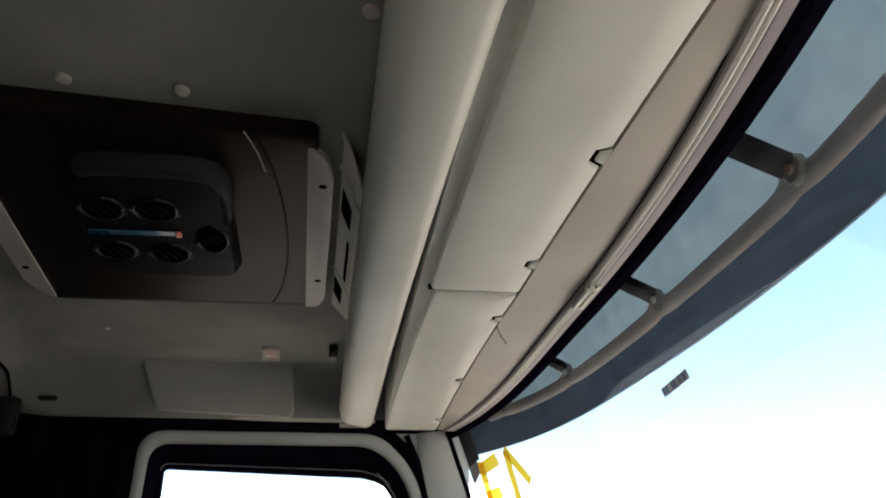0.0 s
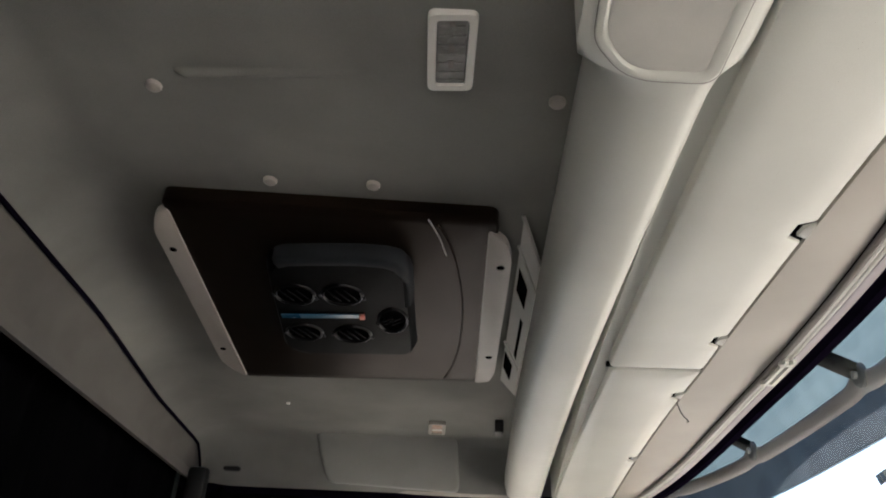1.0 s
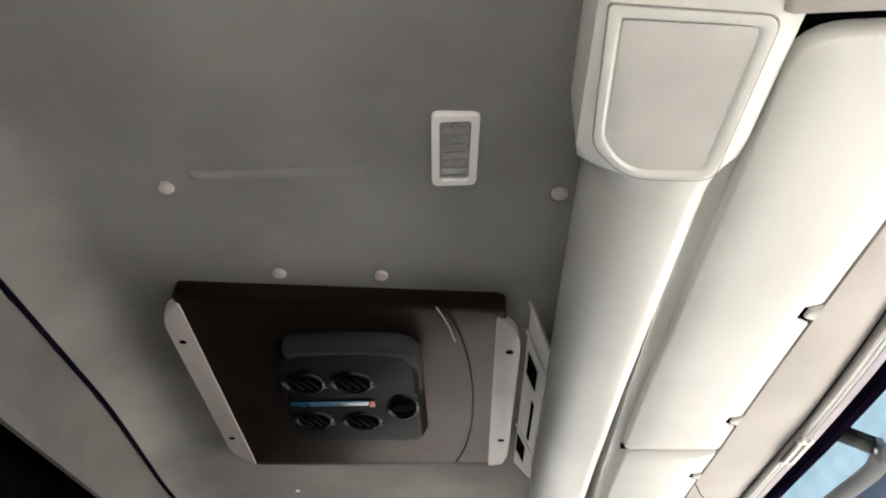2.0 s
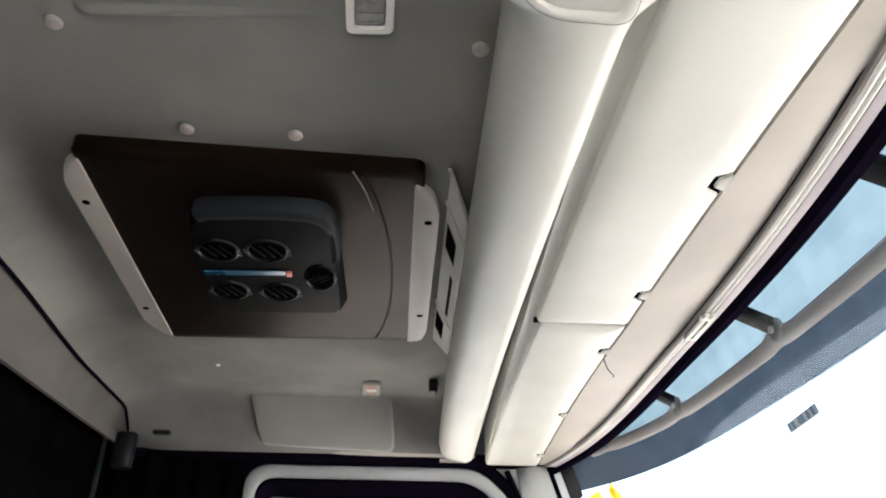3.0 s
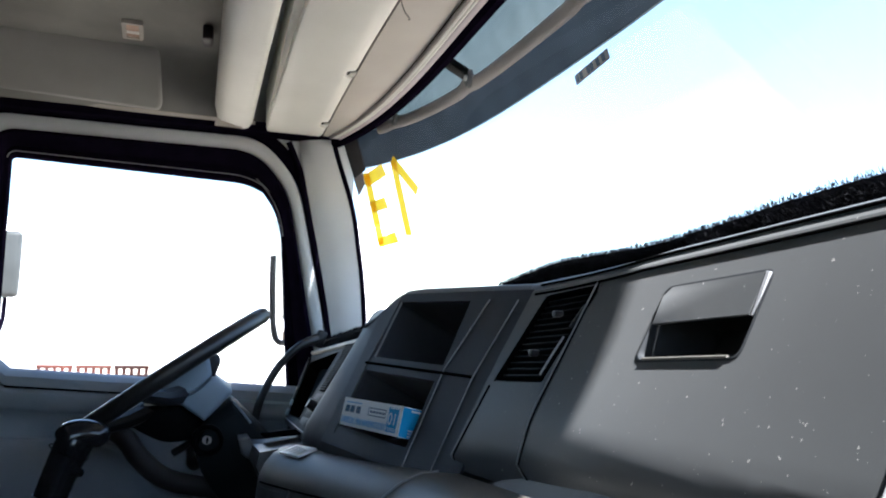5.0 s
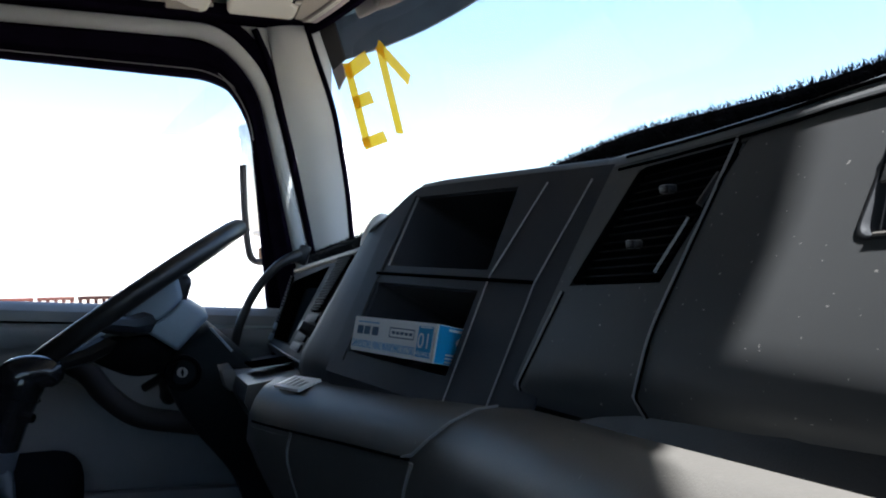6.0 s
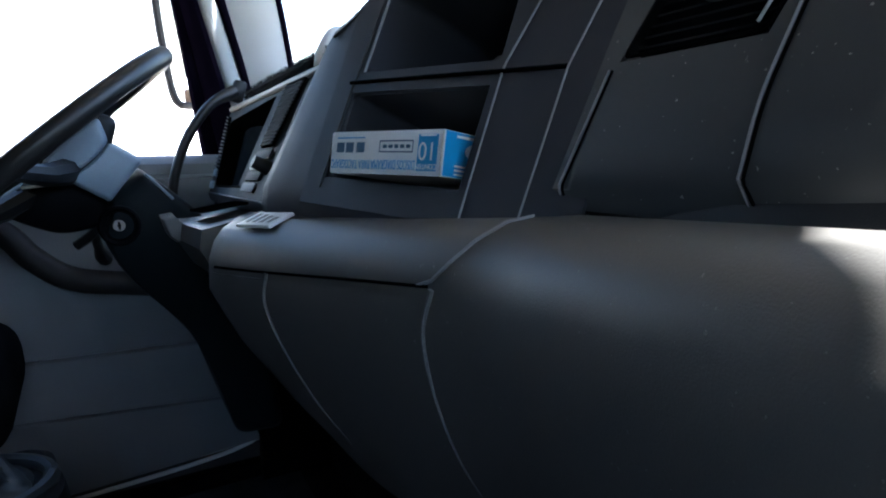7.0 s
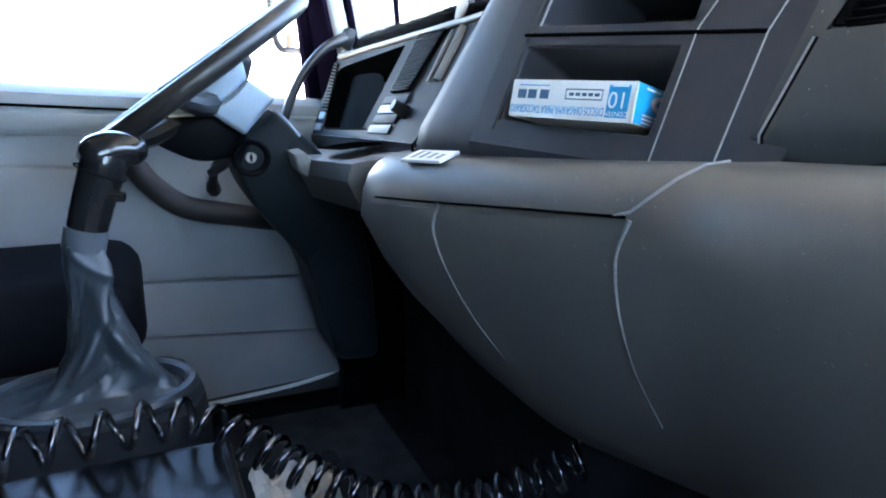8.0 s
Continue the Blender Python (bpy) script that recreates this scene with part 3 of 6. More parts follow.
lid("lid", 0.512, 1.233, NOTCHES[:2], "long cream plastic overhead storage lid, closed")
lid("lid", 1.242, 2.062, NOTCHES[2:], "short cream plastic overhead storage lid, closed")
# Black tray: the shade behind the lids is put into its colour.
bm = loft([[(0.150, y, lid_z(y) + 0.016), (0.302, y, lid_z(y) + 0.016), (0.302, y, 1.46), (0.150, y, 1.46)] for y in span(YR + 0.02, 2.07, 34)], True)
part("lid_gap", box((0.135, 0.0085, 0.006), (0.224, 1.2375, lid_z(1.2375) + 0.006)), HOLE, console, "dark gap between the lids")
part("tray", bm, HOLE, console, "inside of the overhead storage, its shade painted black")
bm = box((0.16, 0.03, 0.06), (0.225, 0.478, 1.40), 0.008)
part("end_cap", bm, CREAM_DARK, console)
for n, lean in ((1.372, 0.012),):
    bm = tube(curve([(0.285, n, lid_z(n) - 0.003), (0.292, n + 0.004, lid_z(n) - 0.020), (0.290 + lean, n + 0.01, lid_z(n) - 0.028), (0.287 + lean, n + 0.006, lid_z(n) - 0.032)], 5), 0.0008, 5)
    solo("loose_string", bm, BLACK, "loose thin dark thread hanging from a lid latch", "string")

# small switch panel tucked behind the beam
panel = thing("switch_panel", (0.03, 1.27, 1.478), "pale grey plastic side panel with slanted dark openings beside the console", "panel")


def slant(k, y, out=0.0):
    """k: from the headliner to the beam, y along it; the ends are cut on the slant."""
    x = 0.0286 - 0.035 * (y - 1.04) + 0.028 * k
    return Vector((x - 0.5 * out, y + 0.10 * k, 1.494 - 0.020 * k - out))


SIDE = material("pale side panel plastic", (0.36, 0.345, 0.315), 0.5, vary=0.06)
part("plate", slab([slant(k, y) for k, y in ((0, 0.985), (1, 0.985), (1.0, 1.28), (1.0, 1.50), (0, 1.56), (0, 1.28))], (-0.0010, 0, -0.0025)), SIDE, panel)
for y0, y1, k0, k1 in ((1.098, 1.162, 0.12, 0.58), (1.405, 1.480, 0.06, 0.52), (1.205, 1.355, 0.50, 0.64)):
    part("opening", slab([slant(k, y, 0.003) for k, y in ((k0, y0), (k1, y0), (k1, y1), (k0, y1))], (-0.0004, 0, -0.0008)), HOLE, panel, "dark slanted opening")
for y0 in (0.990, 1.062, 1.380):
    part("edge_rib", tube([slant(-0.05, y0, 0.003), slant(0.92, y0, 0.003)], 0.0022, 6), SIDE, panel, "raised slanted rib")
part("long_rib", tube([slant(0.92, 1.062, 0.003), slant(0.92, 1.25, 0.003), slant(0.92, 1.44, 0.003)], 0.0022, 6), SIDE, panel, "raised edge rib")
bm = box((0.02, 0.05, 0.03), (0.012, 1.865, 1.484), 0.004)
solo("coat_hook", bm, BLACK, "small black plastic hook beside the console", "hook")

# ================= roof cooler =================
ac = thing("roof_cooler", (-0.23, 1.27, 1.50), "dark rectangular roof cooler panel with round vents", "air conditioner")
AC = [Vector(p) for p in ((-0.430, 0.985, 1.522), (0.000, 0.980, 1.495), (-0.027, 1.553, 1.494), (-0.484, 1.560, 1.492))]


def on_ac(u, v, drop=0.0):
    """u: rear to front, v: near to far, drop: below the panel."""
    p = AC[0] * (1 - u) * (1 - v) + AC[1] * u * (1 - v) + AC[2] * u * v + AC[3] * (1 - u) * v
    return p - Vector((0, 0, drop))


loop = rounded([(0.0, 0.0), (1.0, 0.0), (1.0, 1.0), (0.0, 1.0)], 0.035, 5)
rings = [[on_ac(p.x, p.y, d) for p in loop] for d in (-0.02, 0.008)]
for f, d in ((0.985, 0.011), (0.93, 0.012)):
    rings.append([on_ac(0.5 + (p.x - 0.5) * f, 0.5 + (p.y - 0.5) * f, d) for p in loop])
for f, d in ((0.6, 0.013), (0.2, 0.014)):
    rings.append([on_ac(0.5 + (p.x - 0.5) * f, 0.5 + (p.y - 0.5) * f, d) for p in loop])
part("panel", loft(rings, True), AC_PANEL, ac, smooth=30)
# raised arc lines pressed in the panel
bm = tube([on_ac(0.78 + 0.13 * math.sin(a), 0.52 - 0.52 * math.cos(a), 0.0135) for a in span(0.35, 2.6, 30)], 0.0018, 6)
part("pressed_line", bm, AC_PANEL, ac)
bm = tube([on_ac(u, v, 0.0135) for u, v in ((0.800, 0.012), (0.818, 0.05), (0.834, 0.09), (0.852, 0.16))], 0.0009, 5)
part("scratch", bm, AC_STRIP, ac, "pale scratch")
for side in ("front", "rear"):
    if side == "front":
        pts = [(0.972, 0.04), (1.030, 0.09), (1.050, 0.16), (1.050, 0.90), (1.032, 0.985), (0.975, 0.998)]
    else:
        pts = [(0.018, 0.03), (-0.030, 0.05), (-0.062, 0.12), (-0.062, 0.86), (-0.030, 0.93), (0.018, 0.985)]
    bm = slab([on_ac(p.x, p.y, 0.004) for p in rounded(pts, 0.022, 4)], (0, 0, -0.0105), 0.002)
    strip = part("bracket", bm, AC_STRIP, ac, "grey bracket strip with two screw holes")
    for v in (0.20, 0.765):
        u = 1.018 if side == "front" else -0.028
        bm = slab([on_ac(u + 0.0125 * math.cos(a), v + 0.0125 * math.sin(a) * 0.75, 0.0138) for a in span(0, 2 * math.pi * 11 / 12, 12)], (0, 0, -0.0012))
        part("hole", bm, HOLE, strip)
# control housing
H = [(0.285, 0.17), (0.745, 0.15), (0.735, 0.69), (0.235, 0.71)]


def on_box(a, b, drop):
    p = [Vector(h) for h in H]
    q = p[0] * (1 - a) * (1 - b) + p[1] * a * (1 - b) + p[2] * a * b + p[3] * (1 - a) * b
    return on_ac(q.x, q.y, drop)


loop = rounded([(0.0, 0.02), (0.97, 0.0), (1.0, 1.0), (0.03, 1.0)], [0.18, 0.26, 0.10, 0.18], 8)
rings = [[on_box(0.5 + (p.x - 0.5) * f, 0.5 + (p.y - 0.5) * f, d) for p in loop] for f, d in ((1.06, 0.012), (1.02, 0.024), (1.0, 0.030), (0.97, 0.0335), (0.93, 0.034), (0.5, 0.034), (0.05, 0.034))]
house = part("housing", loft(rings, True), COOLER_BLACK, ac, "black control housing", 30)
edge = [(0.07, -0.012), (0.14, -0.035), (0.40, -0.05), (0.66, -0.055), (0.84, -0.045), (0.93, -0.02), (0.985, 0.045), (1.0, 0.12), (1.005, 0.22), (1.005, 0.34)]
bm = loft([[on_box(a, b, 0.014), on_box(a, b, 0.033), on_box(0.5 + (a - 0.5) * 0.97, b + 0.012, 0.0375), on_box(0.5 + (a - 0.5) * 0.92, b + 0.050, 0.0365), on_box(0.5 + (a - 0.5) * 0.90, b + 0.055, 0.030)] for a, b in edge], False, False)
part("lip", thick(bm, 0.0015), LIP, house, "slate grey raised lip round the front corner", 60)


def disc(centre, r, drop, n=20):
    sx, sy = (0.80, 1.40) if centre[0] > 0.8 else (1.0, 1.0)
    c, ex, ey = on_box(*centre, drop), (on_box(1, 0.5, 0) - on_box(0, 0.5, 0)).normalized(), (on_box(0.5, 1, 0) - on_box(0.5, 0, 0)).normalized()
    return [c + (ex * math.cos(2 * math.pi * k / n) * sx + ey * math.sin(2 * math.pi * k / n) * sy) * r for k in range(n)]


for c, r in (((0.18, 0.30), 0.031), ((0.52, 0.29), 0.031), ((0.20, 0.71), 0.031), ((0.56, 0.72), 0.031), ((0.86, 0.55), 0.030)):
    bm = loft([disc(c, r * 1.04, 0.033), disc(c, r, 0.0365), disc(c, r * 0.93, 0.0375), disc(c, r * 0.86, 0.0345)], True, False)
    ring = part("vent_ring", bm, NOZZLE, house, "round black air nozzle")
    bm = loft([disc(c, r * 0.86, 0.0346), disc(c, 0.002, 0.0348)], True, False)
    part("vent_cone", bm, HOLE, ring)
    bm = bmesh.new()
    m = on_box(*c, 0.0362)
    for k in (-1, 0, 1):
        box((0.0022, r * 1.25, 0.0022), m + Vector((k * r * 0.42, 0, 0)), 0.0006, pose(0, 0, 0, 0, 0, -24 if c[0] < 0.8 else 50), bm=bm)
    part("vane", bm, COOLER_BLACK, ring)
    for a in (0.15, 3.25) if c[0] < 0.8 else ():
        bm = box((0.004, 0.009, 0.003), m + Vector((math.cos(a) * r * 1.0, math.sin(a) * r * 1.0, -0.0015)), 0.001)
        part("tick", bm, LIP, ring, "dull grey pivot")
bm = slab([on_box(a, b, 0.035) for a, b in ((0.05, 0.498), (0.62, 0.480), (0.62, 0.518), (0.05, 0.536))], (0, 0, -0.002), 0.001)
strip = part("display_strip", bm, BLUE_BAR, house, "narrow blue display strip")
bm = slab([on_box(a, b, 0.036) for a, b in ((0.628, 0.478), (0.664, 0.476), (0.664, 0.528), (0.628, 0.530))], (0, 0, -0.002), 0.001)
part("indicator", bm, LED_RED, house, "small red indicator")

# ---- trim buttons, lamps ----
def button(x, y):
    z = ceiling_z(x, y)
    rings = [[(x + r * math.cos(2 * math.pi * k / 16), y + r * math.sin(2 * math.pi * k / 16), z - d) for k in range(16)] for r, d in ((0.0085, -0.002), (0.0085, 0.0025), (0.0073, 0.005), (0.004, 0.006), (0.0005, 0.0065))]
    solo("trim_button", loft(rings, True), AC_STRIP, "round pale plastic headliner button", "button", group="headliner buttons")


for p in ((-0.279, 0.955), (-0.151, 0.950), (-0.36, 0.795), (0.052, 0.788)):
    button(*p)
x, y = -0.452, 1.77
bm = loft([[(x + r * math.cos(a), y + r * math.sin(a), ceiling_z(x, y) - d) for a in span(0, 5.5, 8)] for r, d in ((0.005, 0), (0.0045, 0.003), (0.001, 0.004))], True)
solo("trim_screw", bm, LAMP_WHITE, "tiny pale screw in the headliner", "screw")


def lamp(name, x0, x1, y0, y1, drop, lens, label, depth):
    cx, cy, w, h = (x0 + x1) / 2, (y0 + y1) / 2, x1 - x0, y1 - y0
    z = min(ceiling_z(cx, y0), ceiling_z(cx, y1), ceiling_z(cx, cy)) - drop
    skew = -0.08
    root = thing(name, (cx, cy, z), label, "lamp")
    o, i = rrect(w, h, min(w, h) * 0.17, 5), rrect(w - 0.016, h - 0.018, min(w, h) * 0.10, 5)
    f = lambda p, dz: Vector((cx + p.x + skew * p.y, cy + p.y, z + dz))
    bm = loft([[f(p, 0.02) for p in o], [f(p, 0.003) for p in o], [f(p * 0.97, 0) for p in o], [f(p * 1.03, 0) for p in i], [f(p, 0.004) for p in i]], True, False)
    rim = part("rim", bm, LAMP_WHITE if depth else CREAM_DARK, root, "white plastic rim" if depth else "beige plastic rim")
    bm = loft([[f(p * k, d) for p in i] for k, d in ((1, 0.003), (0.9, 0.0015), (0.4, 0.001), (0.02, 0.001))], True, False)
    glass = part("lens", bm, lens, root, "ribbed lens" if depth else "amber lens")
    return root, glass, f, i


root, glass, f, i = lamp("dome_lamp", -0.070, -0.026, 0.680, 0.776, 0.006, LAMP_LENS, "rectangular dome lamp with white rim and grey lens", True)
for k in range(7):
    bm = box((0.024, 0.002, 0.0012), f(Vector((0, -0.033 + 0.011 * k)), 0.0006), 0.0004)
    part("rib", bm, LAMP_LENS, glass)
for dy in (0.036, -0.012, 0.008):
    bm = box((0.005, 0.005 if dy == 0.036 else 0.009, 0.0015), f(Vector((0, -dy)), 0.0004), 0.0005)
    part("bulb_shadow", bm, GROOVE, glass)
root, glass, f, i = lamp("courtesy_lamp", -0.152, -0.112, 1.868, 1.958, 0.008, LAMP_AMBER, "small lamp with beige rim and warm lens", False)
# White bar stands for the bright reflection on the lens.
part("tube", box((0.024, 0.013, 0.002), f(Vector((0, 0.004)), 0.0005), 0.0008), LAMP_WHITE, glass, "white bar painted as the lens's bright reflection")

# folded side visor above the driver door
loop = rounded([(-0.437, 1.497), (-0.088, 1.494), (-0.080, 1.384), (-0.412, 1.394)], [0.012, 0.012, 0.02, 0.022], 5)
def flap(p, off):
    k = (1.495 - p.y) / 0.11
    return Vector((p.x, 2.006 + 0.086 * k - off, p.y))
mid = Vector((-0.255, 1.44))
rings = [[flap(mid + (p - mid) * g, o) for p in loop] for g, o in ((0.98, -0.006), (1.0, -0.002), (1.0, 0.008), (0.985, 0.012), (0.95, 0.013), (0.5, 0.014), (0.02, 0.014))]
side = thing("side_visor", (-0.25, 2.05, 1.385), "grey padded side visor folded up above the driver door", "sun visor")
part("pad", loft(rings, True), material("grey visor vinyl", (0.26, 0.256, 0.236), 0.55, vary=0.05, scale=8, grain=800, bump=0.2), side, smooth=50)
part("hinge", tube([(-0.42, 2.012, 1.502), (-0.10, 2.012, 1.499)], 0.004, 8), BLACK, side)
bm = box((0.05, 0.02, 0.04), (-0.655, 2.07, 1.43), 0.008)
solo("seat_belt_anchor", bm, BLACK, "small black plastic belt anchor cover on the headliner side", "anchor")
bm = box((0.05, 0.035, 0.09), (-0.735, 2.06, 1.37), 0.012)
solo("curtain_bracket", bm, BLACK, "black plastic curtain rail end bracket", "bracket")
# moulded ridge in the headliner
def moulded(k, w):
    x, y = -0.33 + 0.26 * k, 0.775 - 0.016 * k + w
    tall = 0.0085 * ease(k / 0.05) * (1 - 0.6 * ease((k - 0.15) / 0.25)) * (1 - ease((k - 0.6) / 0.4))
    return Vector((x, y, ceiling_z(x, y) + 0.0012 - tall * math.exp(-(w / 0.0042) ** 2)))


solo("trim", thick(grid(moulded, span(0, 1, 40), span(-0.016, 0.016, 24)), 0.001), HEADLINER, "thin moulded ridge in the cloth headliner", "trim", "structure", 80)


# ================= driver door =================
DY = 2.175
door = thing("driver_door", (-0.08, DY, 0.12), "closed driver door with grey plastic panel and black window seal", "door")
outer = rounded([(-0.472, 0.74), (0.352, 0.74), (0.232, 1.272), (0.135, 1.365), (-0.462, 1.365)], [0.01, 0.01, 0.07, 0.05, 0.065], 8)
light_in = rounded([(-0.440, 0.76), (0.318, 0.72), (0.208, 1.252), (0.120, 1.332), (-0.432, 1.332)], [0.01, 0.01, 0.07, 0.05, 0.05], 8)
seal_in = rounded([(-0.428, 0.75), (0.298, 0.70), (0.197, 1.242), (0.112, 1.318), (-0.420, 1.318)], [0.01, 0.01, 0.07, 0.05, 0.045], 8)
glass_in = rounded([(-0.398, 0.790), (0.236, 0.715), (0.196, 1.205), (0.135, 1.258), (-0.402, 1.277)], [0.06, 0.01, 0.09, 0.055, 0.012], 8)
f = lambda loop, y: [(p.x, y, p.y) for p in loop]
bm = loft([f(outer, DY + 0.03), f(outer, DY - 0.002), f([a * 0.85 + b * 0.15 for a, b in zip(outer, light_in)], DY - 0.007), f([a * 0.2 + b * 0.8 for a, b in zip(outer, light_in)], DY - 0.007), f(light_in, DY + 0.0), f(light_in, DY + 0.03)], True, False)
part("window_frame", bm, PAINT, door, "pale painted window frame", 50)
bm = loft([f(light_in, DY + 0.0), f([a * 0.5 + b * 0.5 for a, b in zip(light_in, seal_in)], DY - 0.005), f(seal_in, DY + 0.004), f([a * 0.6 + b * 0.4 for a, b in zip(seal_in, glass_in)], DY + 0.022), f([a * 0.55 + b * 0.45 for a, b in zip(seal_in, glass_in)], DY + 0.030), f([a * 0.1 + b * 0.9 for a, b in zip(seal_in, glass_in)], DY + 0.034), f(glass_in, DY + 0.042), f(glass_in, DY + 0.055)], True, False)
part("window_seal", bm, RUBBER, door, "black rubber window channel", 30)
rim = rounded([(-0.500, 0.74), (0.376, 0.74), (0.262, 1.290), (0.156, 1.388), (-0.494, 1.388)], [0.01, 0.01, 0.07, 0.05, 0.05], 8)
bm = loft([f([a * 1.0 for a in outer], DY - 0.0015), f([a * 0.8 + b * 0.2 for a, b in zip(outer, rim)], DY - 0.006), f([a * 0.2 + b * 0.8 for a, b in zip(outer, rim)], DY - 0.006), f(rim, DY + 0.0005)], True, False)
solo("trim", bm, RUBBER, "black rubber seal round the driver door", "trim", "structure")
edge = [a * 0.28 + b * 0.72 for a, b in zip(seal_in, glass_in)]
bm = tube([(p.x, DY + 0.0315, p.y) for p in edge[18:44]], 0.0013, 6)
part("channel_edge", bm, SEAM, door, "thin bright edge in the window channel")
pane = part("pane", loft([f(glass_in, DY + 0.05), [(p.x * 0.02 - 0.08, DY + 0.05, 1.03 + (p.y - 1.03) * 0.02) for p in glass_in]], True, False), GLASS, door, "clear window glass")
pane.visible_shadow = False


def sill(x):
    return 0.803 - 0.065 * (x + 0.313) if x > -0.36 else 0.806 + 0.09 * ease((-0.36 - x) / 0.09)


# door panel in strips: sill, upper, arm recess, three lower bands
def band(name, prof, mat, x0=-0.475, x1=0.335, label="", n=30):
    """A strip along the door; prof gives depth into the cab and height for each edge."""
    bm = loft([[(x, DY + 0.03, prof[0][1](x)), *[(x, DY - d, z(x)) for d, z in prof], (x, DY + 0.03, prof[-1][1](x))] for x in span(x0, x1, n)], True)
    return part(name, bm, mat, door, label, 40)


k = lambda c, s=0.0: (lambda x: c + s * x)
band("sill", [(-0.028, sill), (-0.004, lambda x: sill(x) - 0.004), (0.010, lambda x: sill(x) - 0.014), (0.012, lambda x: sill(x) - 0.034)], DOOR_GREY, label="grey sill under the window")
# Black strip paints the shade line under the sill.
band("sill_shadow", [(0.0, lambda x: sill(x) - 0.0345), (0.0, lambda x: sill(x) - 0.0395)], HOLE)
band("upper_panel", [(0.004, lambda x: sill(x) - 0.040), (0.012, lambda x: sill(x) - 0.048), (0.014, k(0.712, -0.05)), (0.006, k(0.700, -0.05))], DOOR_GREY)
arc = lambda x: 0.640 - 0.115 * math.exp(-((x - 0.03) / 0.12) ** 2) - 0.05 * x
band("arm_recess", [(-0.006, k(0.699, -0.05)), (-0.012, lambda x: (0.699 + arc(x)) / 2), (-0.006, lambda x: arc(x) + 0.004), (0.004, lambda x: arc(x))], DOOR_GREY, label="grey armrest recess")
# Dark tube also stands for the curved band of shade on the door.
bm = tube(curve([(-0.19, DY - 0.010, 0.700), (-0.122, DY - 0.020, 0.663), (-0.083, DY - 0.026, 0.614), (-0.026, DY - 0.028, 0.569), (0.067, DY - 0.028, 0.546), (0.178, DY - 0.020, 0.522), (0.27, DY - 0.01, 0.51)], 8), [0.010, 0.013, 0.016, 0.018, 0.020, 0.021, 0.022, 0.022] + [0.022] * 33 + [0.021, 0.020, 0.019, 0.018, 0.017, 0.016, 0.015, 0.014], 12)
part("armrest", bm, DOOR_DARK, door, "dark brown armrest moulding, the shade band under it coloured in", 60)
band("middle_panel", [(0.004, lambda x: arc(x) - 0.001), (0.018, lambda x: arc(x) - 0.02), (0.022, k(0.47)), (0.018, k(0.420, -0.063)), (0.010, k(0.416, -0.063))], DOOR_GREY, x1=0.285)
band("lower_panel", [(0.010, k(0.4155, -0.063)), (0.018, k(0.411, -0.063)), (0.020, k(0.302, -0.087)), (0.012, k(0.298, -0.087))], DOOR_GREY, x1=0.285)
band("bottom_panel", [(0.010, k(0.2975, -0.087)), (0.017, k(0.293, -0.087)), (0.018, k(0.158, 0.05)), (0.010, k(0.152, 0.05))], DOOR_GREY, x1=0.285)
bm = tube(curve([(-0.30, DY - 0.012, 0.128), (0.0, DY - 0.014, 0.142), (0.16, DY - 0.014, 0.152), (0.245, DY - 0.014, 0.166), (0.285, DY - 0.012, 0.185)], 8), 0.0045, 8)
part("kick_edge", bm, LAMP_WHITE, door, "pale edging strip along the door foot")
band("kick_panel", [(0.0, k(0.148, 0.05)), (0.008, k(0.135, 0.05)), (0.006, k(0.10))], DOOR_DARK)
band("front_edge", [(0.004, k(0.70)), (0.010, k(0.65)), (0.010, k(0.15)), (0.0, k(0.12))], BLACK, 0.287, 0.35, "black rubber front edge", 4)

# driver seat: cushion and backrest
seat = thing("driver_seat", (-0.4, 1.93, FLOOR), "black cloth driver seat beside the door", "seat")
def cushion(x0, x1, y0, y1, z0, z1, r, m=None):
    return box((x1 - x0, y1 - y0, z1 - z0), ((x0 + x1) / 2, (y0 + y1) / 2, (z0 + z1) / 2), r, m, 4)
part("cushion", cushion(-0.62, -0.115, 1.79, 2.12, 0.40, 0.535, 0.05), SEAT, seat)
part("backrest", cushion(-0.74, -0.60, 1.80, 2.10, 0.55, 1.02, 0.05, pose(0, 0, 0, 0, -8, 0)), SEAT, seat)
part("base", cushion(-0.58, -0.2, 1.84, 2.06, FLOOR, 0.40, 0.02), BLACK, seat)

# grab handle on the pillar foot
bm = tube(curve([(0.152, 2.12, 0.60), (0.156, 2.11, 0.70), (0.170, 2.105, 0.757), (0.199, 2.105, 0.815), (0.243, 2.11, 0.864), (0.290, 2.125, 0.885)], 8), [0.0090] * 33 + [0.0095, 0.010, 0.0105, 0.011, 0.012, 0.0125, 0.013, 0.013], 12)
grab = thing("grab_handle", (0.25, 2.02, 0.60), "black curved grab handle beside the windshield pillar", "handle")
part("bar", bm, RIM, grab)
part("foot", box((0.022, 0.03, 0.042), (0.297, 2.130, 0.884), 0.005, pose(0, 0, 0, 0, 20, 0)), BLACK, grab)

# outside mirror
mir = thing("side_mirror", (0.21, 2.42, 0.80), "tall pale truck side mirror on a dark bent tube arm", "mirror")
part("housing", box((0.03, 0.15, 0.30), (0.252, 2.47, 1.075), 0.012, pose(0, 0, 0, 0, -6, 20), 3), LAMP_WHITE, mir, "pale mirror housing")
part("mirror_glass", box((0.004, 0.13, 0.27), (0.234, 2.472, 1.075), 0.001, pose(0, 0, 0, 0, -6, 20)), METAL, mir, "mirror glass")
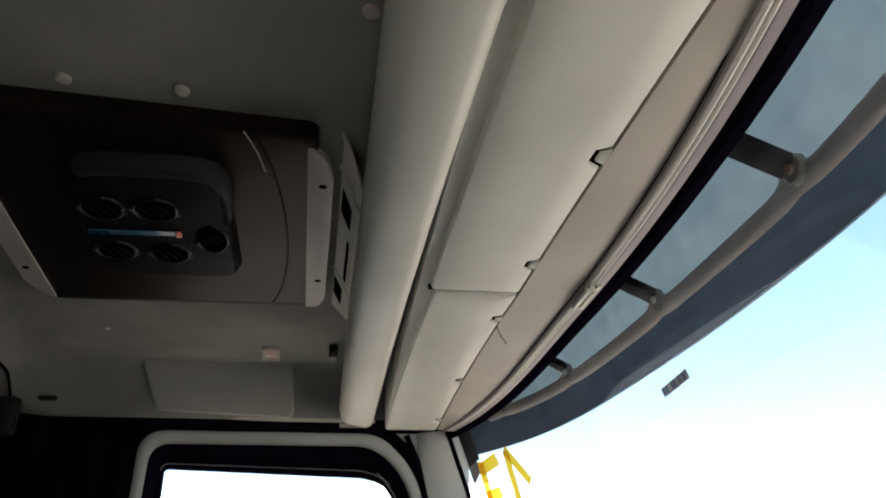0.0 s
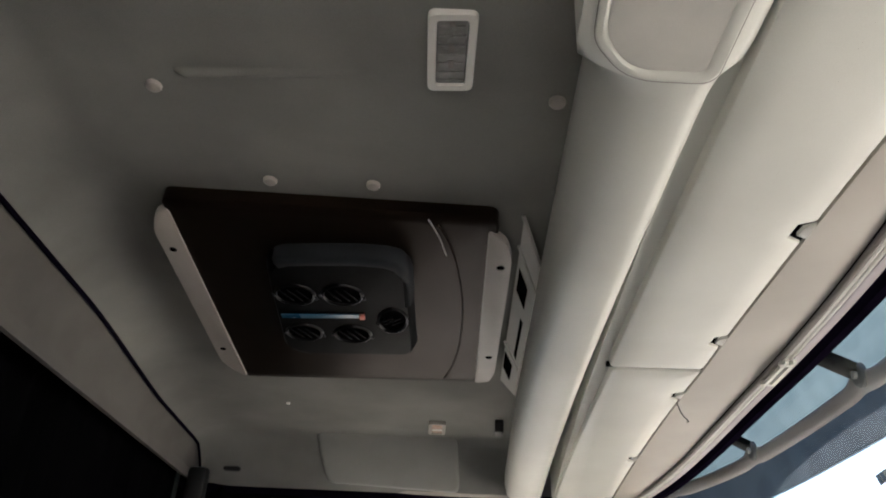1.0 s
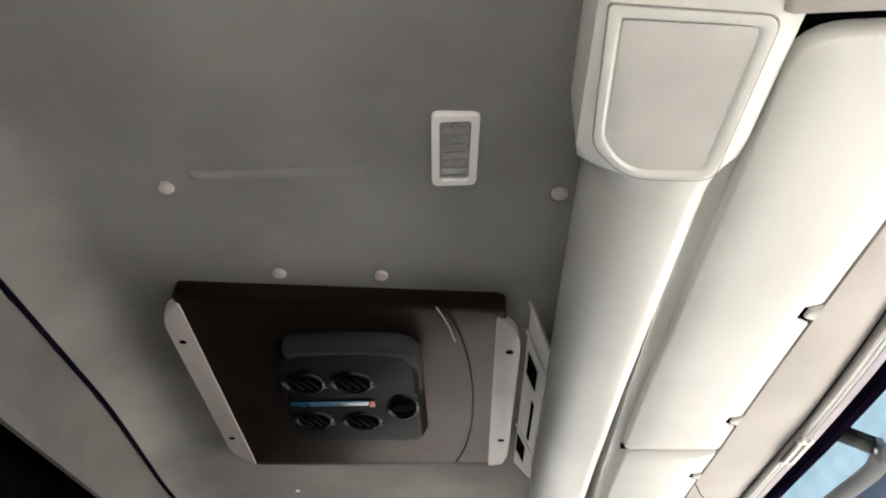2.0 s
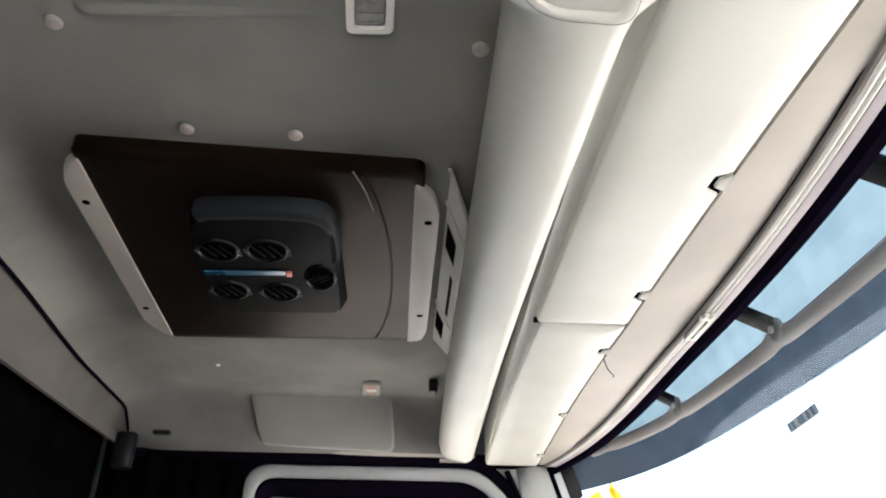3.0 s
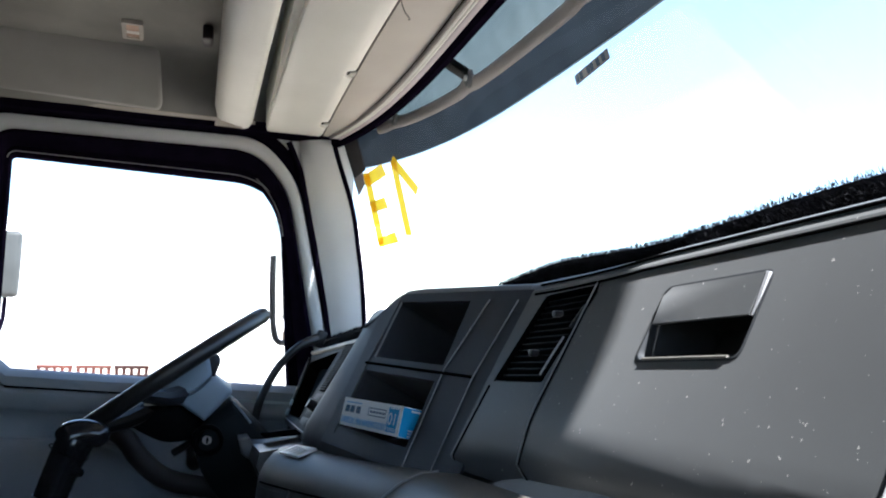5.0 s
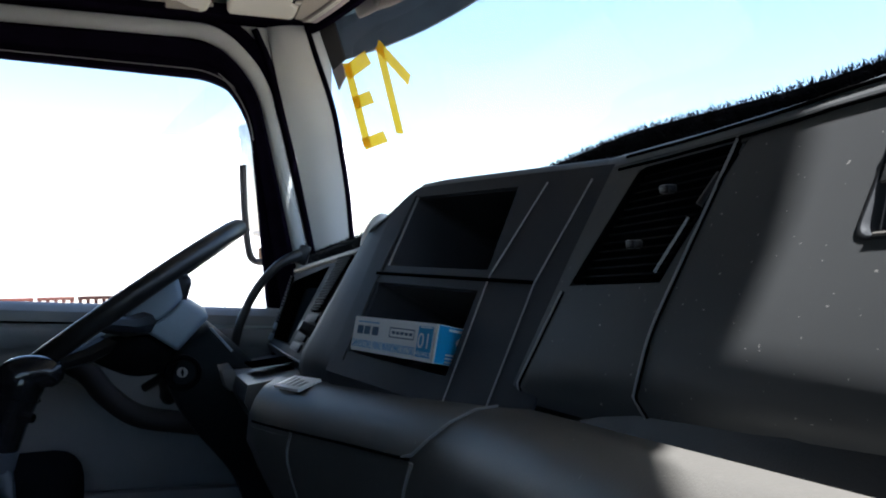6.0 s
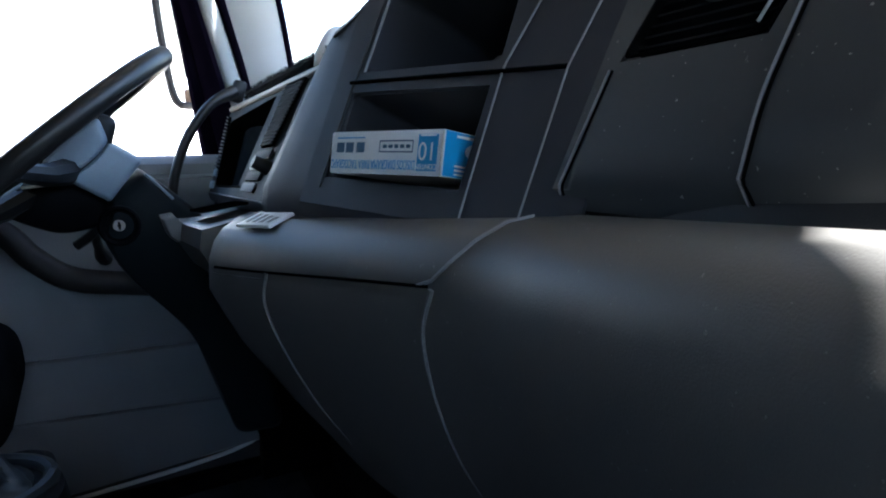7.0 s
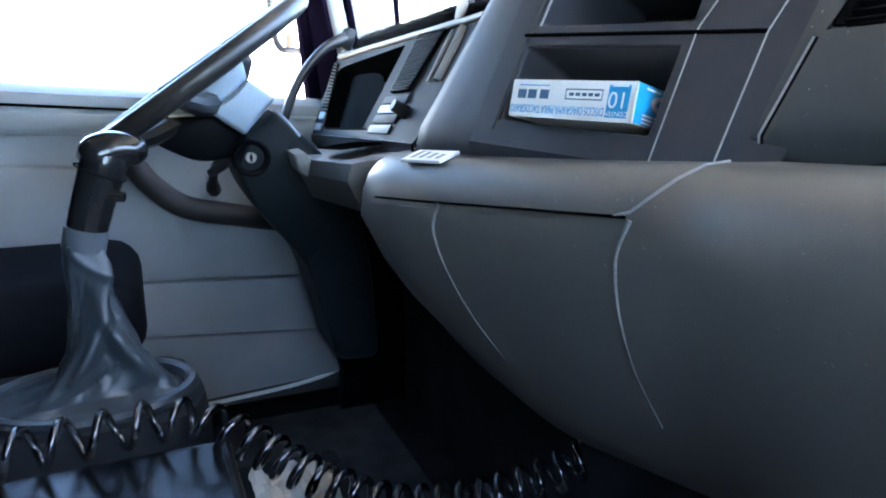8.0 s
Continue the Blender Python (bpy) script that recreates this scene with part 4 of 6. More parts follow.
part("arm", tube(curve([(0.199, 2.42, 1.100), (0.200, 2.42, 1.04), (0.204, 2.42, 0.96), (0.211, 2.42, 0.895), (0.222, 2.42, 0.868), (0.245, 2.40, 0.862), (0.29, 2.30, 0.86)], 6), 0.0085, 8), DOOR_DARK, mir, "dark bent tube arm")
part("turn_lamp", box((0.02, 0.02, 0.03), (0.244, 2.42, 0.884), 0.006), LAMP_AMBER, mir, "small amber lamp")

# ================= outside sun visor =================
def visor_at(y, z):
    d = y - YC
    return Vector((0.575 + 0.28 * (1.345 - z) - 0.05 * d * d - 0.16 * d ** 4, y, z))


def visor_low(y):
    d = (y - YC) / 0.95
    return 1.345 - 0.02 * d * d if d > 0 else 1.345 + 0.006 * (-d / 0.38) ** 1.3


def near_end(z):
    """Unseen near end, upright below; its rounded corner cut above shapes the sun patch."""
    cut = ((1.434, 0.70), (1.439, 0.66), (1.444, 0.624), (1.450, 0.602), (1.456, 0.588), (1.480, 0.560), (1.485, 0.52), (1.488, 0.465), (1.494, 0.41), (1.51, 0.35), (1.70, 0.33))
    for (za, ya), (zb, yb) in zip(cut, cut[1:]):
        if z < zb:
            return ya + (yb - ya) * max(0.0, (z - za) / (zb - za))
    return 0.33


def sheet_at(s, z0, z1, k):
    """s from the near end to the far end, k from z0 up to z1; z0 of nothing stands for the lower edge."""
    y = 1.27
    for _ in range(6):
        z = (z0 or visor_low(y)) * (1 - k) + z1 * k
        y = near_end(z) + (2.26 - near_end(z)) * s
    return visor_at(y, z)


ov = thing("outside_visor", (0.55, YC, 1.33), "smoke-blue acrylic sun visor outside the windshield", "sun visor")
# One sheet in two tones: the sky glow above the rail is coloured in.
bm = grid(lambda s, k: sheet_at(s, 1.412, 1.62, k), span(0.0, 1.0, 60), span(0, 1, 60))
part("upper_sheet", thick(bm, 0.004), VISOR_LIT, ov, "pale blue upper sheet, sky glow in its colour", smooth=60)
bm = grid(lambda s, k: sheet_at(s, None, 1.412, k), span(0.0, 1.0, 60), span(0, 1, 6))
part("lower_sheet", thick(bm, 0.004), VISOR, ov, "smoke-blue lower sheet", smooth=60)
bm = tube([visor_at(y, visor_low(y)) for y in span(0.725, 2.26, 50)], 0.0022, 6)
part("lower_rim", bm, VISOR_LIT, ov, "lower edge with its glint in the pale colour")
MOUNTS = (0.885, 1.285, 1.72, 2.05)


def rail_ring(y):
    """The moulded rail: a flat bar that swells to a lug beside each bracket."""
    lug = max(math.exp(-((y - m - 0.012) / 0.022) ** 2) for m in MOUNTS)
    c = visor_at(y, 1.404 + 0.010 * lug) + Vector((-0.016, 0, 0))
    return [c + Vector((-0.006 + 0.0055 * math.cos(a), 0, 0)) + Vector((-0.27, 0, 1)) * math.sin(a) * (0.0135 + 0.007 * lug) for a in span(0, 2 * math.pi * 11 / 12, 12)]


part("rail", loft([rail_ring(y) for y in span(0.72, 2.12, 160)], True), VISOR_GREY, ov, "pale moulded rail", 60)
for y in MOUNTS:
    p, q = visor_at(y, 1.425) + Vector((-0.020, 0, 0)), Vector((screen_x(y, 1.43) + 0.02, y + 0.02, 1.462))
    br = part("bracket", box(((p - q).length, 0.034, 0.014), (p + q) / 2, 0.003, pose(0, 0, 0, 0, math.degrees(math.atan2(q.z - p.z, p.x - q.x)), 0)), COOLER_BLACK, ov, "black bracket")
    part("pad", loft([[p + Vector((-o, r * math.cos(a), r * math.sin(a) * 1.1 - 0.008)) for a in span(0, 2 * math.pi * 15 / 16, 16)] for r, o in ((0.017, 0.0), (0.017, 0.005), (0.014, 0.008), (0.010, 0.0085), (0.001, 0.0085))], True), BRACKET, br, "round moulded boss")
    part("screw", tube([p + Vector((-0.013, 0, -0.008)), p + Vector((-0.006, 0, -0.008))], 0.006, 10), RUST if y == 0.885 else METAL, br)

# tape letters and sticker on the glass
def on_glass(y, z, off=0.003):
    return Vector((screen_x(y, z) - off, y, z))


def strip(bm_parent, name, a, b, w, mat):
    a, b = Vector(a), Vector(b)
    n = Vector((-(b - a).y, (b - a).x)).normalized() * w / 2
    over = 0.003 + 0.0008 * len(bm_parent.children)
    part(name, loft([[on_glass(*p, over) for p in (a - n, a + n)], [on_glass(*p, over) for p in (b - n, b + n)]], False, False), mat, bm_parent)


tl = thing("tape_letter", (0.42, 2.1, 1.11), "letter E made of yellow tape strips on the windshield", "tape", "tape letters on the windshield")
strip(tl, "tape_strip", (2.082, 1.283), (2.103, 1.113), 0.022, TAPE)
strip(tl, "tape_strip", (2.092, 1.264), (2.013, 1.281), 0.028, TAPE)
strip(tl, "tape_strip", (2.098, 1.203), (2.040, 1.208), 0.025, TAPE)
strip(tl, "tape_strip", (2.110, 1.119), (2.038, 1.128), 0.023, TAPE)
tl = thing("tape_letter", (0.45, 2.0, 1.13), "figure 1 made of yellow tape strips on the windshield", "tape", "tape letters on the windshield")
strip(tl, "tape_strip", (1.970, 1.292), (1.995, 1.128), 0.024, TAPE)
strip(tl, "tape_strip", (1.972, 1.296), (1.908, 1.216), 0.025, TAPE)
st = thing("sticker", (0.49, 1.19, 1.25), "small dark printed inspection sticker on the windshield", "sticker")
a, b = Vector((1.232, 1.254)), Vector((1.142, 1.259))
part("film", slab([on_glass(a.x, a.y - 0.006), on_glass(b.x, b.y - 0.006), on_glass(b.x, b.y + 0.006), on_glass(a.x, a.y + 0.006)], (-0.0005, 0, 0)), material("grey sticker film", (0.35, 0.37, 0.38), 0.5), st)
for k in (0.08, 0.2, 0.42, 0.52, 0.70, 0.86):
    p = a + (b - a) * k
    part("print_bar", slab([on_glass(p.x + 0.004, p.y - 0.0045, 0.004), on_glass(p.x - 0.004, p.y - 0.0045, 0.004), on_glass(p.x - 0.004, p.y + 0.0045, 0.004), on_glass(p.x + 0.004, p.y + 0.0045, 0.004)], (-0.0004, 0, 0)), INK, st)

# ================= dashboard =================
PA = math.atan(0.52)


def pp(y, v, off=0.0):
    """On the passenger panel: y across, v up the slope, off: proud towards the seats."""
    d = max(0.0, -0.048 - v)
    d *= ease((1.07 - y) / 0.09)
    under = 0.9 * max(0.0, -0.103 - 0.119 * (y - 0.96) - v)
    tuck = 4.5 * min(d, 0.026) ** 2 + 0.234 * max(0.0, d - 0.026)
    return Vector((0.337 + v * math.sin(PA) - off * math.cos(PA) + tuck + under, y, 0.91 + v * math.cos(PA) + off * math.sin(PA)))


SO, SU, SF, SA = Vector((0.303, 1.165, 0.878)), Vector((0.255, -0.967, 0)), Vector((0.967, 0.255, 0)), radians(26)
SV = SF * math.sin(SA) + Vector((0, 0, math.cos(SA)))
SN = -(SF * math.cos(SA)) + Vector((0, 0, math.sin(SA)))


def sp(u, v, off=0.0):
    """On the centre stack: u towards the passenger, v up the slope."""
    return SO + SU * u + SV * v + SN * (off - 0.9 * max(0.0, -0.114 - v))


dash = thing("dashboard", (0.4, YC, 0.4), "charcoal plastic truck dashboard with open cubbies and vents", "dashboard")


def face(at, us, vs, holes, mat, name, label="", back=0.02):
    """A panel over a grid of us and vs with rectangular holes left open."""
    bm = bmesh.new()
    rows = {}
    def vert(u, v):
        if (u, v) not in rows:
            rows[(u, v)] = bm.verts.new(at(u, v))
        return rows[(u, v)]
    for ua, ub in zip(us, us[1:]):
        for va, vb in zip(vs, vs[1:]):
            c = ((ua + ub) / 2, (va + vb) / 2)
            if any(h[0] < c[0] < h[1] and h[2] < c[1] < h[3] for h in holes):
                continue
            bm.faces.new((vert(ua, va), vert(ub, va), vert(ub, vb), vert(ua, vb)))
    return part(name, thick(bm, 0.003), mat, dash, label)


def pocket(at, u0, u1, v0, v1, deep, mat, name, parent, label="", slope=0.0, r=0.008):
    """A box-shaped recess behind an opening, open to the front, with a rounded lip."""
    def loop(g, off, lift=0.0):
        return [at(p.x, p.y + lift, off) for p in rounded([(u0 + g, v0 + g), (u1 - g, v0 + g), (u1 - g, v1 - g), (u0 + g, v1 - g)], r, 4)]
    rings = [loop(-0.002, 0.0002), loop(-0.0012, 0.0006), loop(0.0, 0.0005), loop(0.001, -0.001), loop(0.004, -deep * 0.5, slope * 0.5), loop(0.008, -deep, slope)]
    bm = loft(rings, True, False)
    last = loft([loop(0.008, -deep, slope), [sum((Vector(q) for q in loop(0.008, -deep, slope)), Vector()) / len(rings[0])] * len(rings[0])], True, False, bm)
    bmesh.ops.remove_doubles(last, verts=last.verts, dist=1e-6)
    return part(name, last, mat, parent, label, 30)


# passenger panel
ASH, VENT = (0.748, 0.846, 0.005, 0.062), (0.968, 1.068, -0.014, 0.081)
top_v = 0.088


def tilt(y):
    """The panel's upper edge climbs towards the passenger."""
    return 0.085 * (0.80 - max(y, 0.52))


def pt(y, v, off=0.0):
    """On the passenger panel, following its tilted lines and the vent's lean."""
    lean = 0.27 * max(0.0, v + 0.011) * ease((y - 0.885) / 0.07) * ease((1.085 - y) / 0.012)
    return pp(y - lean, v + tilt(y) * ease((v + 0.10) / 0.08), off)


face(pt, sorted({0.17, 0.28, 0.40, 0.46, 0.5, 0.55, 0.632, 0.7, *ASH[:2], 0.885, 0.91, 0.935, *VENT[:2], 1.073, 1.085}), sorted({-0.132, -0.118, -0.104, -0.09, -0.082, -0.074, -0.066, -0.058, -0.048, *ASH[2:], *VENT[2:], top_v}), [ASH, VENT], DASH, "passenger_panel")
# rounded top edge running to the windshield, with two grooves
def over(y, k):
    d, e = Vector((0, 0, tilt(y) * 0.87)), top_v
    back = Vector((screen_x(y, 0.98) - 0.002, y, 0.98)) + d
    pts = [pt(y, e), pt(y, e + 0.010, -0.002), pt(y, e + 0.016, -0.007), Vector((0.408, y, 0.996)) + d, Vector((0.44, y, 0.996)) + d, Vector((0.52, y, 0.988)) + d, back]
    return pts[k]
bm = loft([[over(y, k) for k in range(7)] for y in span(0.17, 1.10, 13)], False, False)
part("top_panel", thick(bm, 0.003), DASH, dash)
for v in (0.084, 0.0955):
    bm = tube([pt(y, v, 0.0003 if v < 0.09 else -0.001) for y in span(0.17, 1.08, 25)], 0.0013, 6)
    part("top_groove", bm, HOLE, dash)
# Pale tubes paint the lit edges of the panel joints.
def seam(pts, r=0.0010, mat=None, name="seam"):
    part(name, tube(pts, r, 6), mat or SEAM, dash)
for ya, yb, va, vb in ((0.960, 0.951, -0.122, 0.070), (1.078, 1.073, -0.124, -0.042), (0.632, 0.632, -0.13, 0.078)):
    line = [(ya + (yb - ya) * k, va + (vb - va) * k) for k in span(0, 1, 20)]
    seam([pp(y + 0.001, v, 0.0006) for y, v in line], 0.0009)
    seam([pp(y - 0.0016, v, 0.0003) for y, v in line], 0.0009, HOLE, "seam_gap")
# open compartment with its tilted flap
tray = pocket(pt, *ASH, 0.05, BINNACLE, "compartment", dash, "open flip-out compartment")
bm = slab([pt(y, v, o) for y, v, o in ((0.751, 0.061, 0.0005), (0.838, 0.061, 0.0005), (0.8445, 0.054, 0.0005), (0.845, 0.033, -0.001), (0.753, 0.033, -0.001))], tuple(SN * 0.002), 0.0005)
part("flap", bm, DASH, tray, "tilted flap")
# Pale tube paints the flap's lit side face.
part("flap_lit_side", tube([pt(0.7495, 0.061, 0.001), pt(0.7510, 0.033, -0.002)], 0.0020, 6), SEAM, tray)
part("lower_edge", tube([pt(0.756, 0.0055, 0.0004), pt(0.838, 0.0055, 0.0004)], 0.0012, 6), DASH_LOW, tray)


def vent(at, u0, u1, v0, v1, n, name, parent, tabs=True):
    hole = pocket(at, u0, u1, v0, v1, 0.03, HOLE, name, parent, "slatted air vent")
    for k in range(n):
        v = v0 + (v1 - v0) * (k + 0.7) / (n + 0.4)
        bm = slab([at(u0 + 0.004, v, -0.003), at(u1 - 0.004, v, -0.003), at(u1 - 0.004, v - 0.006, -0.014), at(u0 + 0.004, v - 0.006, -0.014)], tuple(SV * 0.0016))
        part("slat", bm, COOLER_BLACK, hole)
    if tabs:
        for v in (v0 + (v1 - v0) * 0.30, v0 + (v1 - v0) * 0.75):
            part("tab", box((0.008, 0.010, 0.006), at((u0 + u1) / 2, v, 0.0), 0.0015), BLACK, hole, "small pale vent tab")
        u = u0 + 0.006
        part("thumb_rail", tube([at(u, v0 + 0.004, 0.001), at(u, v0 + (v1 - v0) * 0.46, 0.001)], 0.0010, 6), DOOR_GREY, hole)
        part("thumb_wheel", tube([at(u - 0.001, v0 + (v1 - v0) * 0.56, -0.002), at(u - 0.001, v0 + (v1 - v0) * 0.80, -0.003)], 0.004, 10), BLACK, hole)
    return hole


vent(pt, 0.971, 1.065, -0.011, 0.079, 13, "air_vent", dash)

# centre stack
C1, C2 = (-0.176, -0.008, 0.007, 0.088), (-0.184, -0.011, -0.090, -0.012)
us = sorted({-0.215, -0.205, -0.195, C1[0], C2[0], C2[1], C1[1], 0.03, 0.098})
vs = sorted({-0.140, -0.127, -0.114, C2[2], C2[3], -0.002, C1[2], 0.05, 0.07, C1[3], 0.100})
def cut(u):
    """How far the stack's top drops at its rounded driver-side corner."""
    return 0.034 * ease((-0.172 - u) / 0.060)


face(lambda u, v: sp(u, v - cut(u) * ease((v - 0.03) / 0.07)), us, vs, [C1, C2], DASH_PLAIN, "centre_panel")
pocket(sp, *C1, 0.13, DASH_PLAIN, "upper_cubby", dash, "deep open upper cubby", 0.006)
pocket(sp, *C2, 0.13, DASH_PLAIN, "lower_cubby", dash, "deep open lower cubby", 0.004)
# rounded shoulder to the driver's side and over the top
side = []
for v in [*span(-0.140, 0.05, 11), 0.06, 0.068, 0.074, 0.078]:
    slope, e = (v + 0.135) / 0.235, -0.215
    round_off = max(0.0, v - 0.05) / 0.028
    out = (0.127 - 0.062 * slope) * (1 - 0.55 * round_off ** 2.5)
    low = 0.012 * round_off ** 2
    side.append([sp(e, v - low * 0.3), sp(e - out * 0.35, v - low * 0.3, -0.002), sp(e - out * 0.7, v - low * 0.5, -0.007), sp(e - out * 0.93, v - low * 0.8, -0.015), sp(e - out, v - low, -0.03), sp(e - out - 0.004, v - low, -0.16)])
part("panel_side", thick(loft(side, False, False), 0.003), DASH_PLAIN, dash, smooth=60)
bm = loft([[sp(u, 0.10 - g), sp(u, 0.109 - g, -0.003), sp(u, 0.1145 - g, -0.010), sp(u, 0.1165 - g, -0.03), sp(u, 0.115 - g, -0.10), sp(u, 0.11 - g, -0.24)] for u, g in ((-0.255, 0.050), (-0.24, 0.042), (-0.225, 0.033), (-0.21, cut(-0.21)), (-0.20, cut(-0.20)), (-0.19, cut(-0.19)), (-0.18, cut(-0.18)), (-0.15, 0), (-0.1, 0), (0.0, 0), (0.098, 0))], False, False)
part("panel_top", thick(bm, 0.003), DASH, dash, smooth=60)
seam([sp(-0.002, -0.124, 0.0036), sp(-0.002, -0.114, 0.0036), sp(-0.002, -0.002, 0.0036), sp(-0.001, 0.004, 0.0036), sp(0.029, 0.089, 0.0036)], 0.0008)
seam([sp(0.051, -0.124, 0.0036), sp(0.051, -0.114, 0.0036), sp(0.056, -0.002, 0.0036), sp(0.080, 0.088, 0.0036)], 0.0008)
seam([sp(-0.19, -0.0025, 0.0036), sp(0.056, -0.002, 0.0036)], 0.0018, HOLE, "seam_gap")
seam([sp(-0.188, -0.10, 0.0034), sp(-0.186, -0.01, 0.0034), sp(-0.176, 0.09, 0.0034)], 0.0010, DASH)
seam([sp(-0.176, 0.007, 0.002), sp(-0.172, 0.088, 0.002)], 0.0012)

# lower bolster: a swelling skin swept along the cab
END_R = 0.125   # how far the driver end of the bolster rounds away


def bulge(y):
    turn = min(max(0.0, y - 1.44), END_R * 0.999)
    return -0.264 * max(0.0, y - 1.085) + 0.095 * (1 - math.sqrt(1 - (turn / END_R) ** 2)), -0.10 * (y - 1.1)


LOW = [(0.300, 0.776), (0.284, 0.788), (0.262, 0.785), (0.246, 0.776), (0.235, 0.763), (0.228, 0.745), (0.225, 0.715), (0.228, 0.672), (0.237, 0.625), (0.254, 0.578), (0.277, 0.536), (0.307, 0.504), (0.355, 0.484), (0.42, 0.478)]


def low_ring(y):
    dx, dz = bulge(y)
    rise = ease((y - 1.22) / 0.50) * 0.9
    out = []
    for k, (x, z) in enumerate(LOW):
        zz = z + dz
        if k > 6:
            zz = zz + (0.69 - zz) * rise * 0.75
            x = x + 0.10 * rise * (k - 6) / 8
        out.append(Vector((x + dx, y, zz)))
    return out


part("bolster", thick(loft([low_ring(y) for y in [*span(0.17, 1.0, 18), *span(1.03, 1.43, 18), *[1.44 + END_R * math.sin(a) for a in span(0, math.pi / 2, 9)]]], False, False), -0.003), DASH_LOW, dash, smooth=60)


def on_low(y, k):
    """A point on the bolster: k runs down its section."""
    r = low_ring(y)
    i = min(int(k), len(r) - 2)
    p = r[i] + (r[i + 1] - r[i]) * (k - i)
    return p + Vector((-0.0008, 0, 0.0004))


seam([on_low(1.09, 1.0), on_low(1.098, 2.0), on_low(1.105, 3.0), on_low(1.115, 4.0), on_low(1.128, 4.7), on_low(1.140, 4.9)], 0.0014)
seam(curve([on_low(1.125, 5.0), on_low(1.132, 6.0), on_low(1.128, 7.0), on_low(1.118, 8.0), on_low(1.104, 9.0)], 8), [0.0023 - 0.0018 * (k / 32) ** 0.8 for k in range(33)], SEAM_LOW)
seam([on_low(y, 4.9 + 0.25 * math.sin((y - 1.13) * 4)) for y in span(1.13, 1.455, 16)], 0.0014, HOLE, "seam_gap")
seam([on_low(y, 5.12 + 0.25 * math.sin((y - 1.13) * 4)) for y in span(1.350, 1.462, 8)], 0.0008, SEAM_LOW)
seam(curve([on_low(1.345, 5.1), on_low(1.349, 6.0), on_low(1.335, 7.0), on_low(1.305, 8.0), on_low(1.275, 8.8)], 8), [0.0023 - 0.0018 * (k / 32) ** 0.8 for k in range(33)], SEAM_LOW)
# end wall of the bolster towards the driver's feet
r = low_ring(1.44 + END_R)
bm = loft([r, [Vector((p.x + 0.02, 1.567, p.z - 0.002)) for p in r], [Vector((p.x + 0.20, 1.58, p.z - 0.01)) for p in r]], False, False)
part("bolster_end", thick(bm, 0.003), BLACK, dash)
# dark skirt joining stack, panel and bolster
bm = loft([[Vector((0.50, y, 0.80)), Vector((0.30 + bulge(y)[0], y, 0.775 + bulge(y)[1])), Vector((0.31 + bulge(y)[0], y, 0.798 + bulge(y)[1])), Vector((0.5, y, 0.82 + bulge(y)[1]))] for y in span(0.17, 1.555, 28)], True)
part("joint_skirt", bm, BLACK, dash)
# Black box put where there is only shade under the dash.
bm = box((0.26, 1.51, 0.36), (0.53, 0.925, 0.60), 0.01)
part("under_dash_shade", bm, HOLE, dash)
bm = box((0.24, 0.86, 0.78), (0.53, 1.76, 0.47), 0.01)
part("pedal_wall", bm, CARPET, dash)

# driver's binnacle: instrument hood, screen, vents and switches
def ip(a, b, off=0.0):
    """a: 0 at the stack side to 1 at the door, b: 0 low to 1 high."""
    lo, hi = Vector((0.205, 1.545, 0.752)).lerp(Vector((0.228, 2.155, 0.700)), a), Vector((0.300, 1.520, 0.905)).lerp(Vector((0.285, 2.135, 0.850)), a)
    return lo.lerp(hi, b) + Vector((-0.85, 0, 0.5)) * off


binn = thing("instrument_panel", (0.27, 1.85, 0.70), "dark instrument binnacle with recessed screen and slatted vents", "instrument panel")
def ring_on(loop, off):
    return [ip(p.x, p.y, off) for p in loop]


rim = rounded([(-0.02, 0.0), (1.04, 0.0), (1.04, 1.0), (-0.02, 1.0)], 0.02, 4)
hole_in = rounded([(0.385, 0.09), (0.845, 0.07), (0.945, 0.83), (0.395, 0.91)], [0.03, 0.05, 0.07, 0.02], 4)
deep_in = rounded([(0.41, 0.14), (0.82, 0.12), (0.91, 0.78), (0.42, 0.84)], [0.03, 0.05, 0.07, 0.02], 4)
lipped = [a * 0.12 + b * 0.88 for a, b in zip(rim, hole_in)]
bm = loft([ring_on(rim, -0.01), ring_on(rim, 0.0), ring_on(lipped, 0.001), ring_on(hole_in, 0.005), ring_on(hole_in, -0.004)], True, False)
part("surround", bm, BINNACLE, binn, "mid grey moulded surround", 30)
mid = sum(deep_in, Vector((0, 0))) / len(deep_in)
# The well's shade is put into its colour: black, unlike the surround.
bm = loft([ring_on(hole_in, 0.004), ring_on([a * 0.5 + b * 0.5 for a, b in zip(hole_in, deep_in)], -0.03), ring_on(deep_in, -0.055), ring_on([mid * 0.98 + p * 0.02 for p in deep_in], -0.056)], True, False)
part("screen_well", bm, HOLE, binn, "instrument well with its shade put into deep black", 30)
# Slanted edge leaves the shaded corner of the glass to the black well.
bm = slab(ring_on(rounded([(0.44, 0.13), (0.83, 0.10), (0.925, 0.83), (0.62, 0.80)], [0.01, 0.04, 0.05, 0.12], 5), -0.026), (-0.002, 0, 0.001))
part("screen", bm, SLATE_GLASS, binn, "dull slate instrument glass, cut to its unshaded part")
